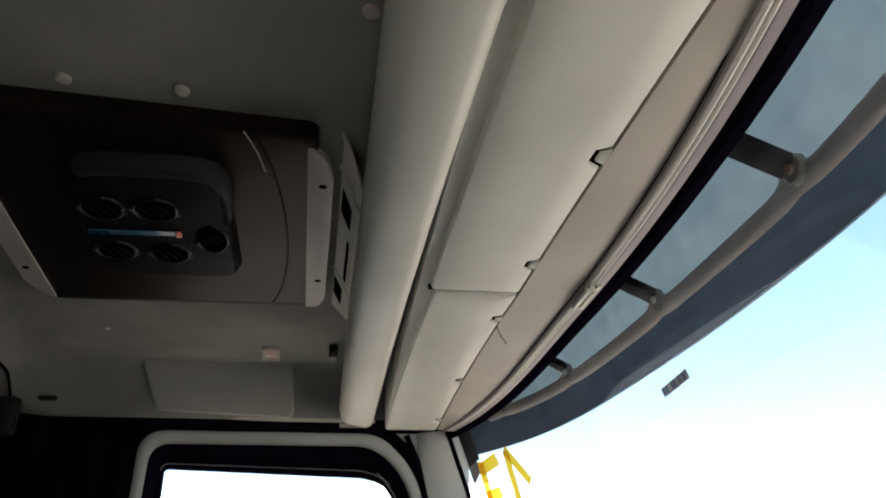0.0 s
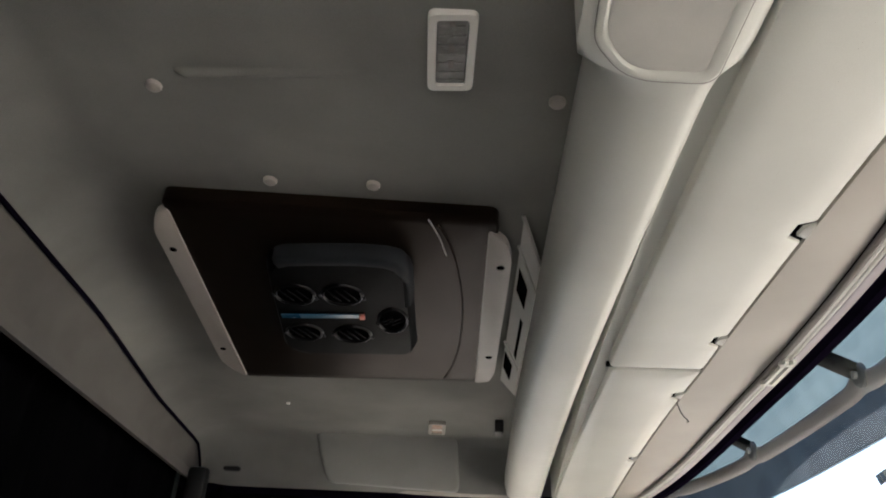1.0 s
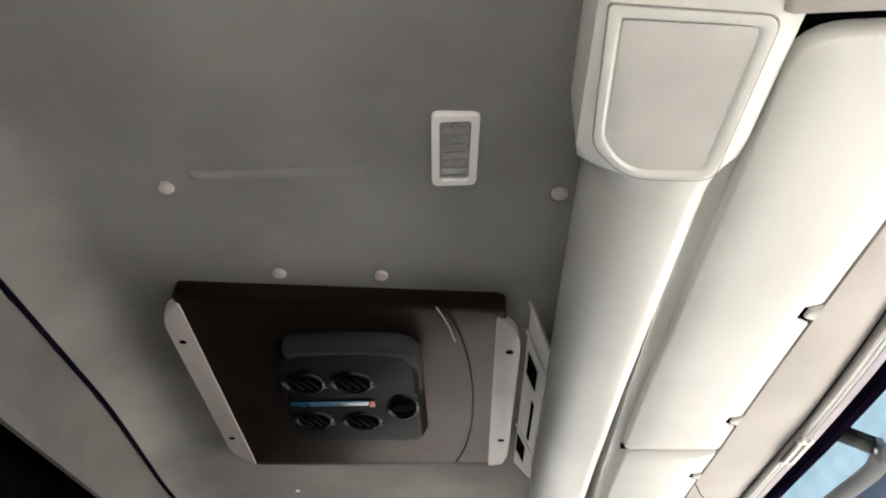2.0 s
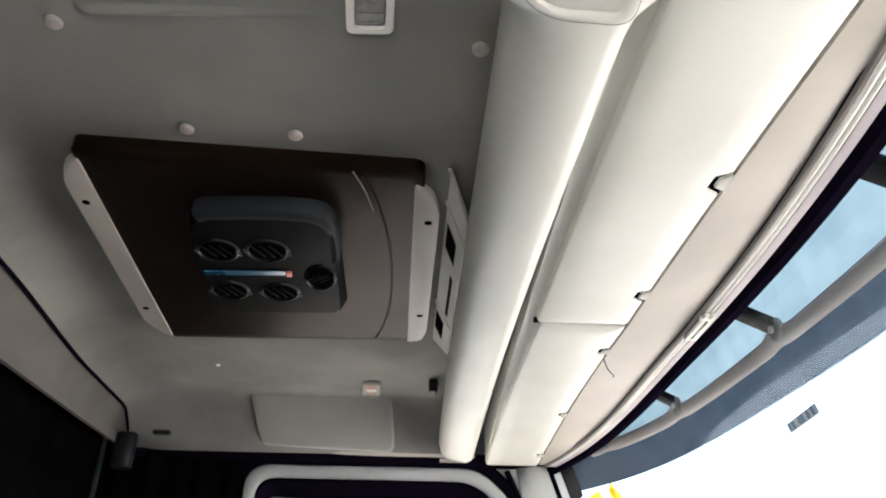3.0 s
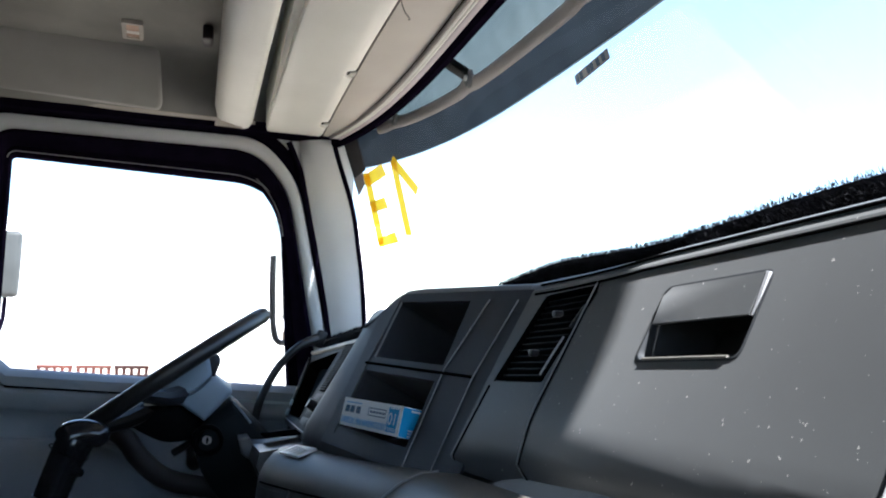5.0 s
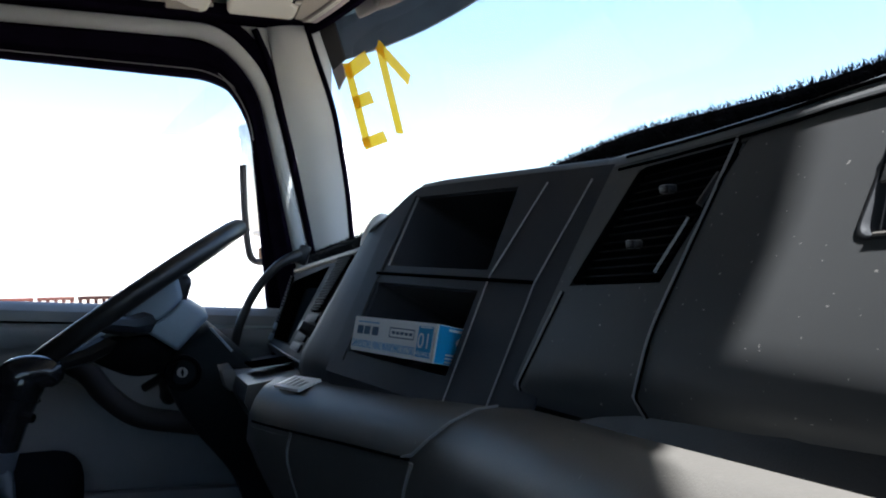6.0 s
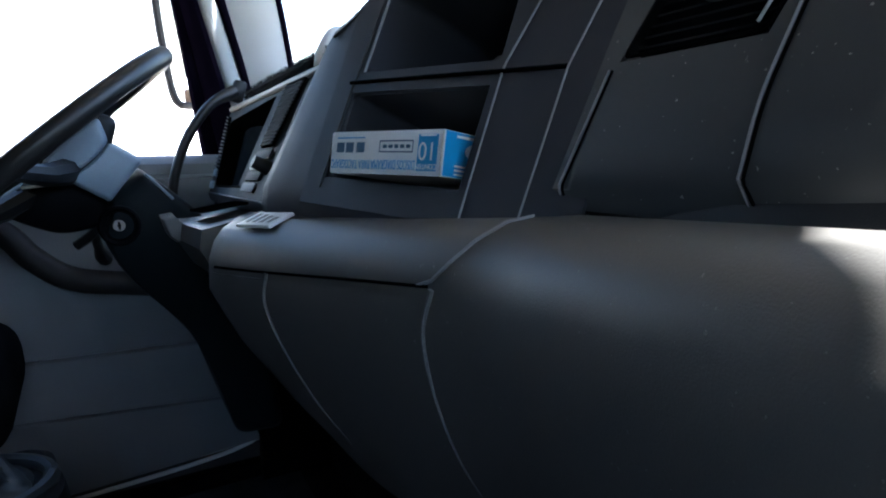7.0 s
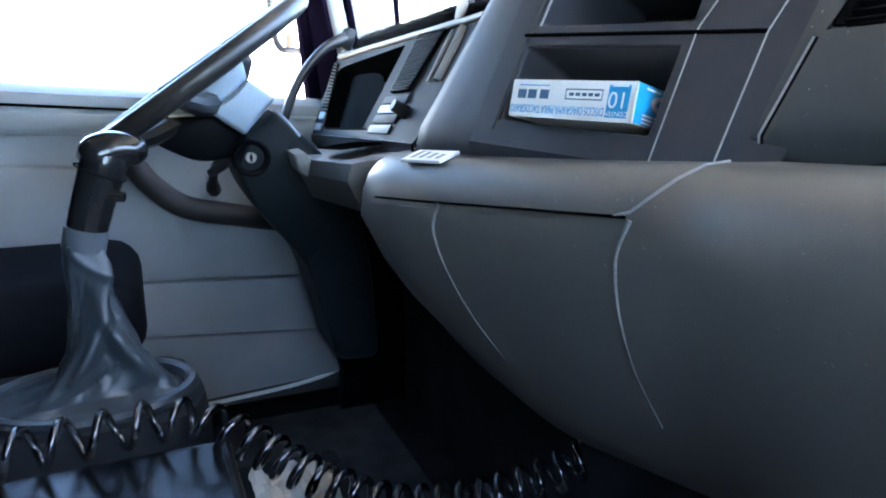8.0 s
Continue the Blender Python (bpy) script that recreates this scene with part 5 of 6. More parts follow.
for quad, n in ((((0.195, 0.43), (0.315, 0.43), (0.335, 0.985), (0.185, 0.97)), 20), (((0.875, 0.24), (0.965, 0.24), (1.02, 0.93), (0.975, 0.90)), 16)):
    p = [Vector(q) for q in quad]
    back = part("vent", slab(ring_on(p, 0.0018), (-0.002, 0, 0.001)), HOLE, binn, "slatted side vent")
    for k in range(n):
        f0, f1 = (k + 0.36) / n, (k + 0.70) / n
        bm = slab([ip(*p[0].lerp(p[3], f0), 0.0035), ip(*p[1].lerp(p[2], f0), 0.0035), ip(*p[1].lerp(p[2], f1), 0.0035), ip(*p[0].lerp(p[3], f1), 0.0035)], (-0.003, 0, 0.002))
        part("slat", bm, BINNACLE, back)
for b, m in ((0.05, DASH_PLAIN), (0.145, BINNACLE), (0.235, DOOR_GREY), (0.325, BINNACLE)):
    part("switch", slab(ring_on(rounded([(0.165, b), (0.335, b), (0.34, b + 0.075), (0.17, b + 0.075)], 0.01, 3), 0.002), (-0.002, 0, 0.0012), 0.001), m, binn, "rocker switch")
for b in (0.04, 0.2):
    part("switch", slab(ring_on(rounded([(0.875, b * 0.9), (0.95, b * 0.9), (0.955, b * 0.9 + 0.09), (0.88, b * 0.9 + 0.09)], 0.01, 3), 0.003), (-0.004, 0, 0.002), 0.002), COLUMN, binn, "pale rocker switch")
part("knob", tube([ip(0.145, 0.25, 0.0), ip(0.145, 0.25, 0.022)], [0.010, 0.008], 12), BLACK, binn, "small black knob")
for a, rad in ((0.075, 0.0065), (0.130, 0.0028)):
    part("edge_moulding", tube([ip(a - 0.015, 0.50, 0.001), ip(a + 0.005, 0.72, 0.001), ip(a + 0.02, 0.95, 0.001)], rad, 10), DOOR_GREY, binn, "pale edge moulding")
part("hood_edge", tube([ip(a, 1.0, 0.002) for a in span(0.02, 1.0, 14)], 0.0055, 10), DASH_LOW, binn, "grey lip under the hood")
bm = loft([[ip(a, 1.0, 0.0), ip(a, 1.03, -0.002), ip(a, 1.055, -0.012), Vector((0.40, ip(a, 1).y, ip(a, 1).z + 0.016)), Vector((screen_x(ip(a, 1).y, 0.93), ip(a, 1).y, 0.915))] for a in span(-0.02, 1.04, 8)], False, False)
part("hood", thick(bm, 0.003), BINNACLE, binn, "pale grey hood edge", 60)
bm = loft([[ip(a, 0.0), ip(a, -0.06, -0.01), ip(a, -0.12, -0.05), ip(a, -0.2, -0.12)] for a in span(-0.02, 1.04, 6)], False, False)
part("lower_lip", thick(bm, 0.003), BLACK, binn)
# knee shelf and bracket beside the column
bm = loft([[Vector((x, y, z - 0.11 * (y - 1.6))) for x, z in ((0.13, 0.700), (0.135, 0.722), (0.22, 0.735), (0.30, 0.735), (0.30, 0.66), (0.15, 0.66))] for y in span(1.565, 2.12, 8)], True)
part("knee_shelf", bm, DASH_LOW, binn)
bm = slab([(0.150, 1.66, 0.731), (0.215, 1.66, 0.737), (0.215, 1.80, 0.722), (0.150, 1.80, 0.716)], (0, 0, 0.003))
part("cup_recess", bm, HOLE, binn)
bm = slab([(x, 1.83, z) for x, z in ((0.109, 0.712), (0.126, 0.714), (0.134, 0.703), (0.183, 0.703), (0.215, 0.700), (0.215, 0.678), (0.181, 0.667), (0.169, 0.680), (0.156, 0.682), (0.138, 0.674), (0.125, 0.677), (0.116, 0.686))], (0, -0.05, 0), 0.004)
part("bracket", bm, BRACKET, binn, "pale grey notched plastic bracket")
# demister lever seen beyond the stack
bm = tube(curve([(0.302, 1.62, 0.903), (0.311, 1.62, 0.921), (0.324, 1.62, 0.940), (0.338, 1.62, 0.949)], 5), [0.005, 0.006, 0.007, 0.008, 0.0085, 0.009, 0.009, 0.009, 0.009, 0.009, 0.0088, 0.0085, 0.008, 0.007, 0.0055, 0.002], 14)
solo("hood_light", bm, LAMP_WHITE, "pale glossy plastic corner piece on the dash top", "trim piece")


# ---- long-pile mat on the dash top ----
def pile(name, path, width, height, count, label, seed):
    """A strip of mat with upright fibres along its edge; path: points from end to end."""
    rnd = random.Random(seed)
    pts = curve(path, 10)
    root = thing(name, pts[len(pts) // 2], label, "mat")
    bm = loft([[p + Vector((-0.006, 0, -0.006)), p + Vector((0.0, 0, height * 0.75)), p + Vector((width * 0.4, 0, height)), p + Vector((width, 0, height * 0.6)), p + Vector((width, 0, -0.006))] for p in pts], True)
    part("backing", bm, FUR, root)
    vs, fs = [], []
    for k in range(count):
        t = rnd.random() * (len(pts) - 1.001)
        i = int(t)
        p = pts[i].lerp(pts[i + 1], t - i)
        f = rnd.random()
        q = p + Vector((width * f * 0.9 - 0.004, 0, height * (0.75 + 0.25 * math.sin(f * 3))))
        d = Vector((rnd.gauss(-0.25, 0.45), rnd.gauss(0, 0.5), 1)).normalized() * rnd.uniform(0.0015, 0.0065)
        if k % 5 < 2:  # along the front edge, combed over it
            q = p + Vector((-0.007 + 0.006 * f, 0, -0.006 + height * 0.8 * f))
            d = Vector((-1, rnd.gauss(0, 0.6), rnd.gauss(0.1, 0.5))).normalized() * rnd.uniform(0.003, 0.008)
        w = Vector((rnd.gauss(0, 1), rnd.gauss(0, 1), 0)).normalized() * 0.0004
        n = len(vs)
        vs += [q - w, q + w, q + d * 0.6 + w * 0.7, q + d]
        fs += [(n, n + 1, n + 2), (n, n + 2, n + 3)]
    me = bpy.data.meshes.new("fringe")
    me.from_pydata([v - BASE[root.name] for v in vs], [], fs)
    me.materials.append(FUR)
    ob = new("fringe", me)
    ob.parent = root
    tagged(ob, "loose upright fibres", kind="stuff")


pile("dash_mat", [(0.42, 0.19, 1.020), (0.42, 0.40, 1.020), (0.42, 0.6, 1.018), (0.42, 0.76, 1.010), (0.42, 0.87, 0.999), (0.42, 0.96, 0.992), (0.42, 1.12, 0.990), (0.42, 1.22, 0.981), (0.42, 1.30, 0.970), (0.43, 1.34, 0.955)], 0.10, 0.018, 32000, "black long-pile mat lying on the dash top", 3)
pile("dash_mat", [(0.316, 1.55, 0.913), (0.312, 1.65, 0.905), (0.310, 1.75, 0.897), (0.306, 1.9, 0.884), (0.302, 2.08, 0.868)], 0.08, 0.021, 12000, "black long-pile mat over the instrument hood", 4)


# ================= things on the dash =================
def lettering(text, size, m, parent, mat, name="print", label=""):
    """Flat built-in lettering laid in the plane of m."""
    cu = bpy.data.curves.new("print", "FONT")
    cu.body, cu.size, cu.align_x, cu.align_y = text, size, "CENTER", "CENTER"
    cu.extrude = 0.0001
    tmp = bpy.data.objects.new("print", cu)
    scene.collection.objects.link(tmp)
    me = bpy.data.meshes.new_from_object(tmp.evaluated_get(bpy.context.evaluated_depsgraph_get()))
    bpy.data.objects.remove(tmp)
    bpy.data.curves.remove(cu)
    me.transform(Matrix.Translation(-BASE[parent.name]) @ m)
    me.materials.clear()
    me.materials.append(mat)
    ob = new(name, me)
    ob.parent = parent
    BASE[ob.name] = BASE[parent.name]
    return tagged(ob, label)


BL, BR = Vector((0.211, 1.305, 0.8045)), Vector((0.2535, 1.1785, 0.8075))
bx = (BR - BL).normalized()
bz = Vector((0.22, 0.06, 0.97))
bz = (bz - bx * bz.dot(bx)).normalized()
by = bz.cross(bx)
LEN, HIGH, DEEP = (BR - BL).length, 0.0335, 0.105
carton = thing("disc_carton", (BL + BR) / 2, "white and cyan carton of tachograph discs in the cubby", "carton")


def cb(a, b, c=0.0):
    """a along the front, b up, c back into the cubby; in shares of the carton's size."""
    return BL + bx * a * LEN + bz * b * HIGH + by * c * DEEP


def ink(name, a0, a1, b0, b1, mat, parent, proud=0.0005):
    return part(name, slab([cb(a, b, -proud / DEEP) for a, b in ((a0, b0), (a1, b0), (a1, b1), (a0, b1))], tuple(-by * 0.0002)), mat, parent)


loop = [(0.0, 0.0), (1, 0), (1, 1), (0, 1)]
bm = loft([[cb(a, b, c) for a, b in ((0.012, 0.0), (0.995, 0.0), (1.0, 0.05), (1.0, 0.95), (0.99, 1.0), (0.01, 1.0), (0.0, 0.96), (0.0, 0.04))] for c in (0.0, 0.33, 0.66, 1.0)], True)
body = part("box", bm, CARD_WHITE, carton, "white carton", 20)
fb = part("end_panel", slab([cb(1.0, b, c) + bx * 0.0004 for b, c in ((0.02, 0.0), (0.02, 1.0), (0.98, 1.0), (0.98, 0.0))], tuple(bx * 0.0003)), CARD_BLUE, carton, "cyan end panel")
part("torn_edge", tube([cb(0.99, 0.0, 0), cb(0.992, 0.5, -0.008), cb(0.99, 1.0, 0)], 0.0012, 5), PAPER, carton)
fm = lambda a, b: Matrix.Translation(cb(a, b, -0.008)) @ Matrix((-bx, -bz, -by)).transposed().to_4x4()
blue = ink("number_block", 0.80, 0.955, 0.10, 0.90, CARD_BLUE, carton)
lettering("10", 0.019, fm(0.875, 0.55), blue, CARD_WHITE, "number")
lettering("CONTEM", 0.0055, fm(0.875, 0.20), blue, CARD_WHITE)
lettering("DISCOS DIAGRAMA PARA TACOGRAFO", 0.0078, fm(0.40, 0.235) @ Matrix.Diagonal((0.74, 1.3, 1, 1)), body, CARD_BLUE)
# maker's mark as plain shapes
for a in (0.06, 0.15, 0.255):
    ink("mark", a, a + 0.075, 0.50, 0.74, INK, body)
ink("print_bar", 0.06, 0.33, 0.835, 0.865, CARD_BLUE, body)
part("print_line", hoop([cb(a, b, -0.006) for a, b in ((0.47, 0.50), (0.76, 0.50), (0.76, 0.78), (0.47, 0.78))], [cb(a, b, -0.006) for a, b in ((0.476, 0.53), (0.754, 0.53), (0.754, 0.75), (0.476, 0.75))], tuple(-by * 0.0002)), INK, body)
for k in range(5):
    ink("print_bar", 0.50 + 0.05 * k, 0.535 + 0.05 * k, 0.60, 0.68, INK, body)
for k in (0.15, 0.22):
    ink("print_bar", 0.82, 0.94, 0.90 - k * 0.2, 0.92 - k * 0.2, CARD_WHITE, blue, 0.0009)
side_m = lambda b, c: cb(1.0, b, c) + bx * 0.0012
part("mark", hoop([side_m(0.60 + 0.22 * math.sin(t), 0.36 + 0.17 * math.cos(t)) for t in span(0, 2 * math.pi * 15 / 16, 16)], [side_m(0.60 + 0.12 * math.sin(t), 0.36 + 0.10 * math.cos(t)) for t in span(0, 2 * math.pi * 15 / 16, 16)], tuple(bx * 0.0002)), CARD_WHITE, fb)
part("mark", slab([side_m(b, c) for b, c in ((0.42, 0.66), (0.42, 0.74), (0.80, 0.95), (0.80, 0.85))], tuple(bx * 0.0002)), CARD_WHITE, fb)
for k in range(3):
    part("print_bar", slab([side_m(0.28 - 0.09 * k, 0.10), side_m(0.28 - 0.09 * k, 0.62), side_m(0.235 - 0.09 * k, 0.62), side_m(0.235 - 0.09 * k, 0.10)], tuple(bx * 0.0002)), CARD_WHITE, fb)
part("print_bar", slab([side_m(0.86, 0.10), side_m(0.86, 0.30), side_m(0.92, 0.30), side_m(0.92, 0.10)], tuple(bx * 0.0002)), CARD_WHITE, fb)

# flat packet on the bolster
pk = thing("paper_packet", (0.155, 1.385, 0.766), "small white and grey printed packet on the dash ledge", "packet")
c, ex, ey = Vector((0.174, 1.405, 0.7535)), Vector((0.26, -0.96, 0.09)).normalized() * 0.034, Vector((0.92, 0.26, 0.30)).normalized() * 0.014
bm = slab([c - ex - ey, c + ex - ey, c + ex + ey, c - ex + ey], (-0.0012, 0, 0.0030), 0.001)
sheet = part("wrapper", bm, CARD_WHITE, pk)
for k in range(4):
    o = c + Vector((-0.0013, 0, 0.0032)) + ex * (-0.7 + 0.42 * k)
    part("print_bar", slab([o - ey * 0.6, o + ex * 0.22 - ey * 0.6, o + ex * 0.22 + ey * (0.7 - 0.15 * k), o + ey * (0.7 - 0.15 * k)], (0, 0, 0.0002)), DOOR_GREY, sheet)


# ================= steering =================
WN = Vector((0.578, -0.05, -0.816)).normalized()   # column direction, away from the driver
WU, WC = Vector((0.816, 0, 0.578)), Vector((-0.012, 1.90, 0.822))
WY = WU.cross(WN).normalized()
WY = WY if WY.y > 0 else -WY
steer = thing("steering_wheel", WC, "black steering wheel on a slate grey column", "steering wheel")


def wheel_ring(r, off, n=48):
    return [WC + WN * off + (WU * math.cos(2 * math.pi * k / n) + WY * math.sin(2 * math.pi * k / n)) * r for k in range(n)]


rings = []
for k in range(13):
    a = 2 * math.pi * k / 12
    rings.append(wheel_ring(0.196 + 0.0155 * math.cos(a), 0.0155 * math.sin(a)))
bm = loft(rings, True, False)
bmesh.ops.remove_doubles(bm, verts=bm.verts, dist=1e-6)
part("rim", bm, RIM, steer, "smooth black rim")
for ang in (math.pi / 2 + 0.25, -math.pi / 2 - 0.25, math.pi * 0.86, -math.pi * 0.86):
    d = WU * math.cos(ang) + WY * math.sin(ang)
    bm = tube([WC + WN * 0.045 + d * 0.03, WC + WN * 0.03 + d * 0.12, WC + WN * 0.006 + d * 0.19], [0.020, 0.015, 0.011], 8)
    part("spoke", bm, BLACK, steer)


part("spoke_edge", tube([(-0.058, 1.848, 0.766), (0.006, 1.846, 0.768)], 0.0022, 6), LAMP_WHITE, steer, "bright spoke edge")


def prism(outline, y0, y1, edge=0.006):
    """A moulded cover with the given outline in x and z, rounded towards the passenger side."""
    return slab([(p.x, y1, p.y) for p in outline], (0, y0 - y1, 0), edge)


part("spoke_plate", prism(rounded([(-0.060, 0.768), (-0.026, 0.792), (0.004, 0.775), (-0.002, 0.768)], 0.003, 3), 1.850, 1.90, 0.003), COLUMN, steer, "slate spoke plate")
part("hub", prism(rounded([(-0.075, 0.800), (-0.024, 0.770), (0.050, 0.775), (0.075, 0.850), (0.03, 0.872)], 0.012, 4), 1.865, 1.955, 0.010), BLACK, steer)
part("hub_skirt", prism(rounded([(-0.030, 0.797), (-0.008, 0.775), (0.030, 0.788), (0.058, 0.820), (0.050, 0.856), (0.018, 0.836)], [0.006, 0.01, 0.03, 0.006, 0.01, 0.01], 5), 1.842, 1.97, 0.008), COLUMN, steer, "slate blue hub shroud")
col = thing("steering_column", WC + WN * 0.3, "slate grey steering column cover with ignition lock", "steering column")
part("upper_shroud", prism(rounded([(-0.006, 0.774), (0.030, 0.786), (0.058, 0.819), (0.099, 0.790), (0.049, 0.735)], [0.004, 0.03, 0.006, 0.008, 0.005], 5), 1.838, 1.975, 0.008), COLUMN, col, "pale slate upper shroud")
part("switch_body", prism(rounded([(-0.062, 0.766), (0.004, 0.766), (0.047, 0.735), (0.038, 0.700), (-0.020, 0.694), (-0.062, 0.714), (-0.105, 0.742)], [0.005, 0.01, 0.006, 0.01, 0.02, 0.02, 0.02], 4), 1.850, 1.96, 0.010), COOLER_BLACK, col, "black switch body under the wheel")
part("lower_cover", prism(rounded([(0.049, 0.736), (0.098, 0.771), (0.145, 0.728), (0.192, 0.678), (0.232, 0.60), (0.252, 0.50), (0.262, 0.33), (0.186, 0.335), (0.160, 0.440), (0.137, 0.519), (0.105, 0.562), (0.073, 0.601), (0.045, 0.645), (0.030, 0.690)], [0.006, 0.006, 0.02, 0.03, 0.03, 0.04, 0.02, 0.02, 0.04, 0.03, 0.02, 0.02, 0.02, 0.02], 5), 1.840, 1.97, 0.016), SHROUD, col, "deep slate lower cover running down to the floor", 60)
part("cover_edge", tube([(0.100, 1.843, 0.771), (0.118, 1.842, 0.750), (0.133, 1.842, 0.731)], 0.0022, 6), COLUMN, col, "pale cover edge")
key_at = Vector((0.056, 1.838, 0.701))
lock = part("ignition_ring", loft([[key_at + Vector((0.0, -o, 0)) + (Vector((math.cos(t), 0, math.sin(t))) * r) for t in span(0, 2 * math.pi * 23 / 24, 24)] for r, o in ((0.029, -0.02), (0.029, 0.003), (0.026, 0.006), (0.022, 0.004), (0.018, -0.006), (0.002, -0.008))], True), COOLER_BLACK, col, "black ignition lock collar")
part("key_barrel", loft([[key_at + Vector((0.0, -o, 0)) + (Vector((math.cos(t), 0, math.sin(t))) * r) for t in span(0, 2 * math.pi * 15 / 16, 16)] for r, o in ((0.009, -0.008), (0.009, -0.003), (0.0075, -0.001), (0.004, -0.0015), (0.0005, -0.003))], True), AC_STRIP, lock, "dull steel key barrel")
part("key_slot", box((0.003, 0.002, 0.012), key_at + Vector((0, 0.001, 0)), 0.0003), HOLE, lock)
st1 = WC + WN * 0.115
part("stalk", tube(curve([st1 + Vector((0, 0.03, 0)), st1 + Vector((-0.03, 0.13, -0.06)), st1 + Vector((-0.03, 0.22, -0.11)), st1 + Vector((-0.022, 0.29, -0.14))], 6), [0.008] * 12 + [0.010, 0.012, 0.013, 0.014, 0.014, 0.013, 0.008], 10), BLACK, col, "black control stalk")
part("stalk", tube(curve([st1 + Vector((0, -0.03, 0)), st1 + Vector((-0.03, -0.03, -0.035)), st1 + Vector((-0.058, -0.02, -0.055))], 6), 0.007, 8), BLACK, col, "short black control stalk")


# ================= gear lever and engine tunnel =================
tun = thing("engine_tunnel", (-0.5, 1.27, FLOOR), "shiny black vinyl engine tunnel cover", "engine cover")
bm = loft([[Vector((x, y, z)) for y, z in ((0.72, FLOOR), (0.80, 0.36), (0.84, 0.390), (1.552, 0.390), (1.566, 0.372), (1.572, 0.30), (1.576, FLOOR))] for x in (-0.95, -0.5, -0.14, -0.060, -0.045, -0.035)], True)
for v in bm.verts:
    if v.co.x > -0.1 and v.co.z > 0.3:
        v.co.x -= (0.008 if v.co.x > -0.04 else 0.0)
part("cover", bm, VINYL, tun, smooth=30)
part("edge_trim", tube([(-0.040, 0.84, 0.387), (-0.040, 1.545, 0.387), (-0.038, 1.563, 0.36), (-0.034, 1.572, FLOOR + 0.05)], 0.007, 8), BLACK, tun, "black edge trim")
con = thing("gear_console", (-0.22, 1.70, FLOOR), "grey plastic gear lever console with leather gaiter", "gear lever")
base = rounded([(-0.50, 1.58), (-0.075, 1.58), (-0.045, 1.66), (-0.07, 1.79), (-0.50, 1.79)], [0.01, 0.03, 0.03, 0.03, 0.01], 4)
def foot(g, z):
    c = Vector((-0.25, 1.685))
    return [Vector((c.x + (p.x - c.x) * g, c.y + (p.y - c.y) * g, z)) for p in base]
part("base", loft([foot(1.02, FLOOR), foot(1.02, 0.37), foot(1.0, 0.400), foot(0.985, 0.414), foot(0.93, 0.42), foot(0.85, 0.416)], True), BINNACLE, con, "grey plastic console")
# gaiter: pinched, twisted cloth between base ring and collar
low_c = Vector((-0.190, 1.685, 0.418))
NECK = [(0.625, -0.179, 0.0245), (0.60, -0.180, 0.0265), (0.575, -0.179, 0.0275), (0.549, -0.177, 0.030), (0.511, -0.175, 0.043), (0.473, -0.173, 0.057), (0.447, -0.173, 0.067), (0.432, -0.178, 0.074), (0.424, -0.186, 0.090), (0.419, -0.196, 0.110)]
rings = []
for i in range(46):
    t = i / 45 * (len(NECK) - 1.001)
    j = int(t)
    (z, cx, r), s = (Vector(NECK[j]).lerp(Vector(NECK[j + 1]), t - j)), i / 45
    swell = math.sin(math.pi * min(1.0, s * 1.08)) ** 0.7 * (0.25 + 0.75 * ease((s - 0.1) / 0.45))
    ring = []
    for q in range(96):
        phi = 2 * math.pi * q / 96
        a = phi
        # two folds cross on the passenger side, looser ones run round the back
        turn = lambda c: (a - c + math.pi) % (2 * math.pi) - math.pi
        d1, d2, d3 = turn(-0.62 - 1.75 * ease((s - 0.05) / 0.75)), turn(-1.35 + 0.75 * ease((s - 0.30) / 0.45)), turn(-2.1 + 1.5 * ease(s / 0.25))
        fold1 = math.exp(-(d1 / (0.20 if d1 > 0 else 0.42)) ** 2) * ease(s / 0.15)
        fold2 = math.exp(-(d2 / (0.45 if d2 > 0 else 0.16)) ** 2) * ease((s - 0.28) / 0.15)
        fold3 = math.exp(-(d3 / 0.25) ** 2) * (1 - ease((s - 0.15) / 0.15))
        ridge = (1 - abs(math.sin(1.5 * phi + 0.4))) ** 2.2 * (0.5 + 0.5 * math.sin(a))
        crease = noise.noise(Vector((math.cos(a) * 2.2, math.sin(a) * 2.2, s * 7)))
        rough = 2.2 * noise.noise(Vector((math.cos(a + 2.2 * s) * 1.7 + 3, math.sin(a + 2.2 * s) * 1.7, s * 3.2)))
        fall = 1 - ease((s - 0.80) / 0.2)
        w = 1 - 0.20 * swell + fall * (0.55 * fold1 + 0.46 * fold2 + 0.20 * fold3 + 0.4 * swell * ridge) + (0.15 * crease - 0.20 * (1 - abs(rough)) ** 5) * swell
        ring.append(Vector((cx + math.cos(a) * r * w, 1.688 + math.sin(a) * r * w * 0.82, z + 0.004 * swell * ridge)))
    rings.append(ring)
part("gaiter", loft(rings, True), LEATHER, con, "twisted and creased grey leather gaiter", 50)
bm = tube([low_c + Vector((math.cos(a) * 0.125, math.sin(a) * 0.088, 0.003)) for a in span(0, 2 * math.pi, 40)], 0.010, 8, False)
part("gaiter_ring", bm, LEATHER, con, "rolled gaiter edge")
part("collar", tube([(-0.1795, 1.69, 0.617), (-0.173, 1.69, 0.643)], [0.0265, 0.0265], 20), COLLAR, con, "pale collar")
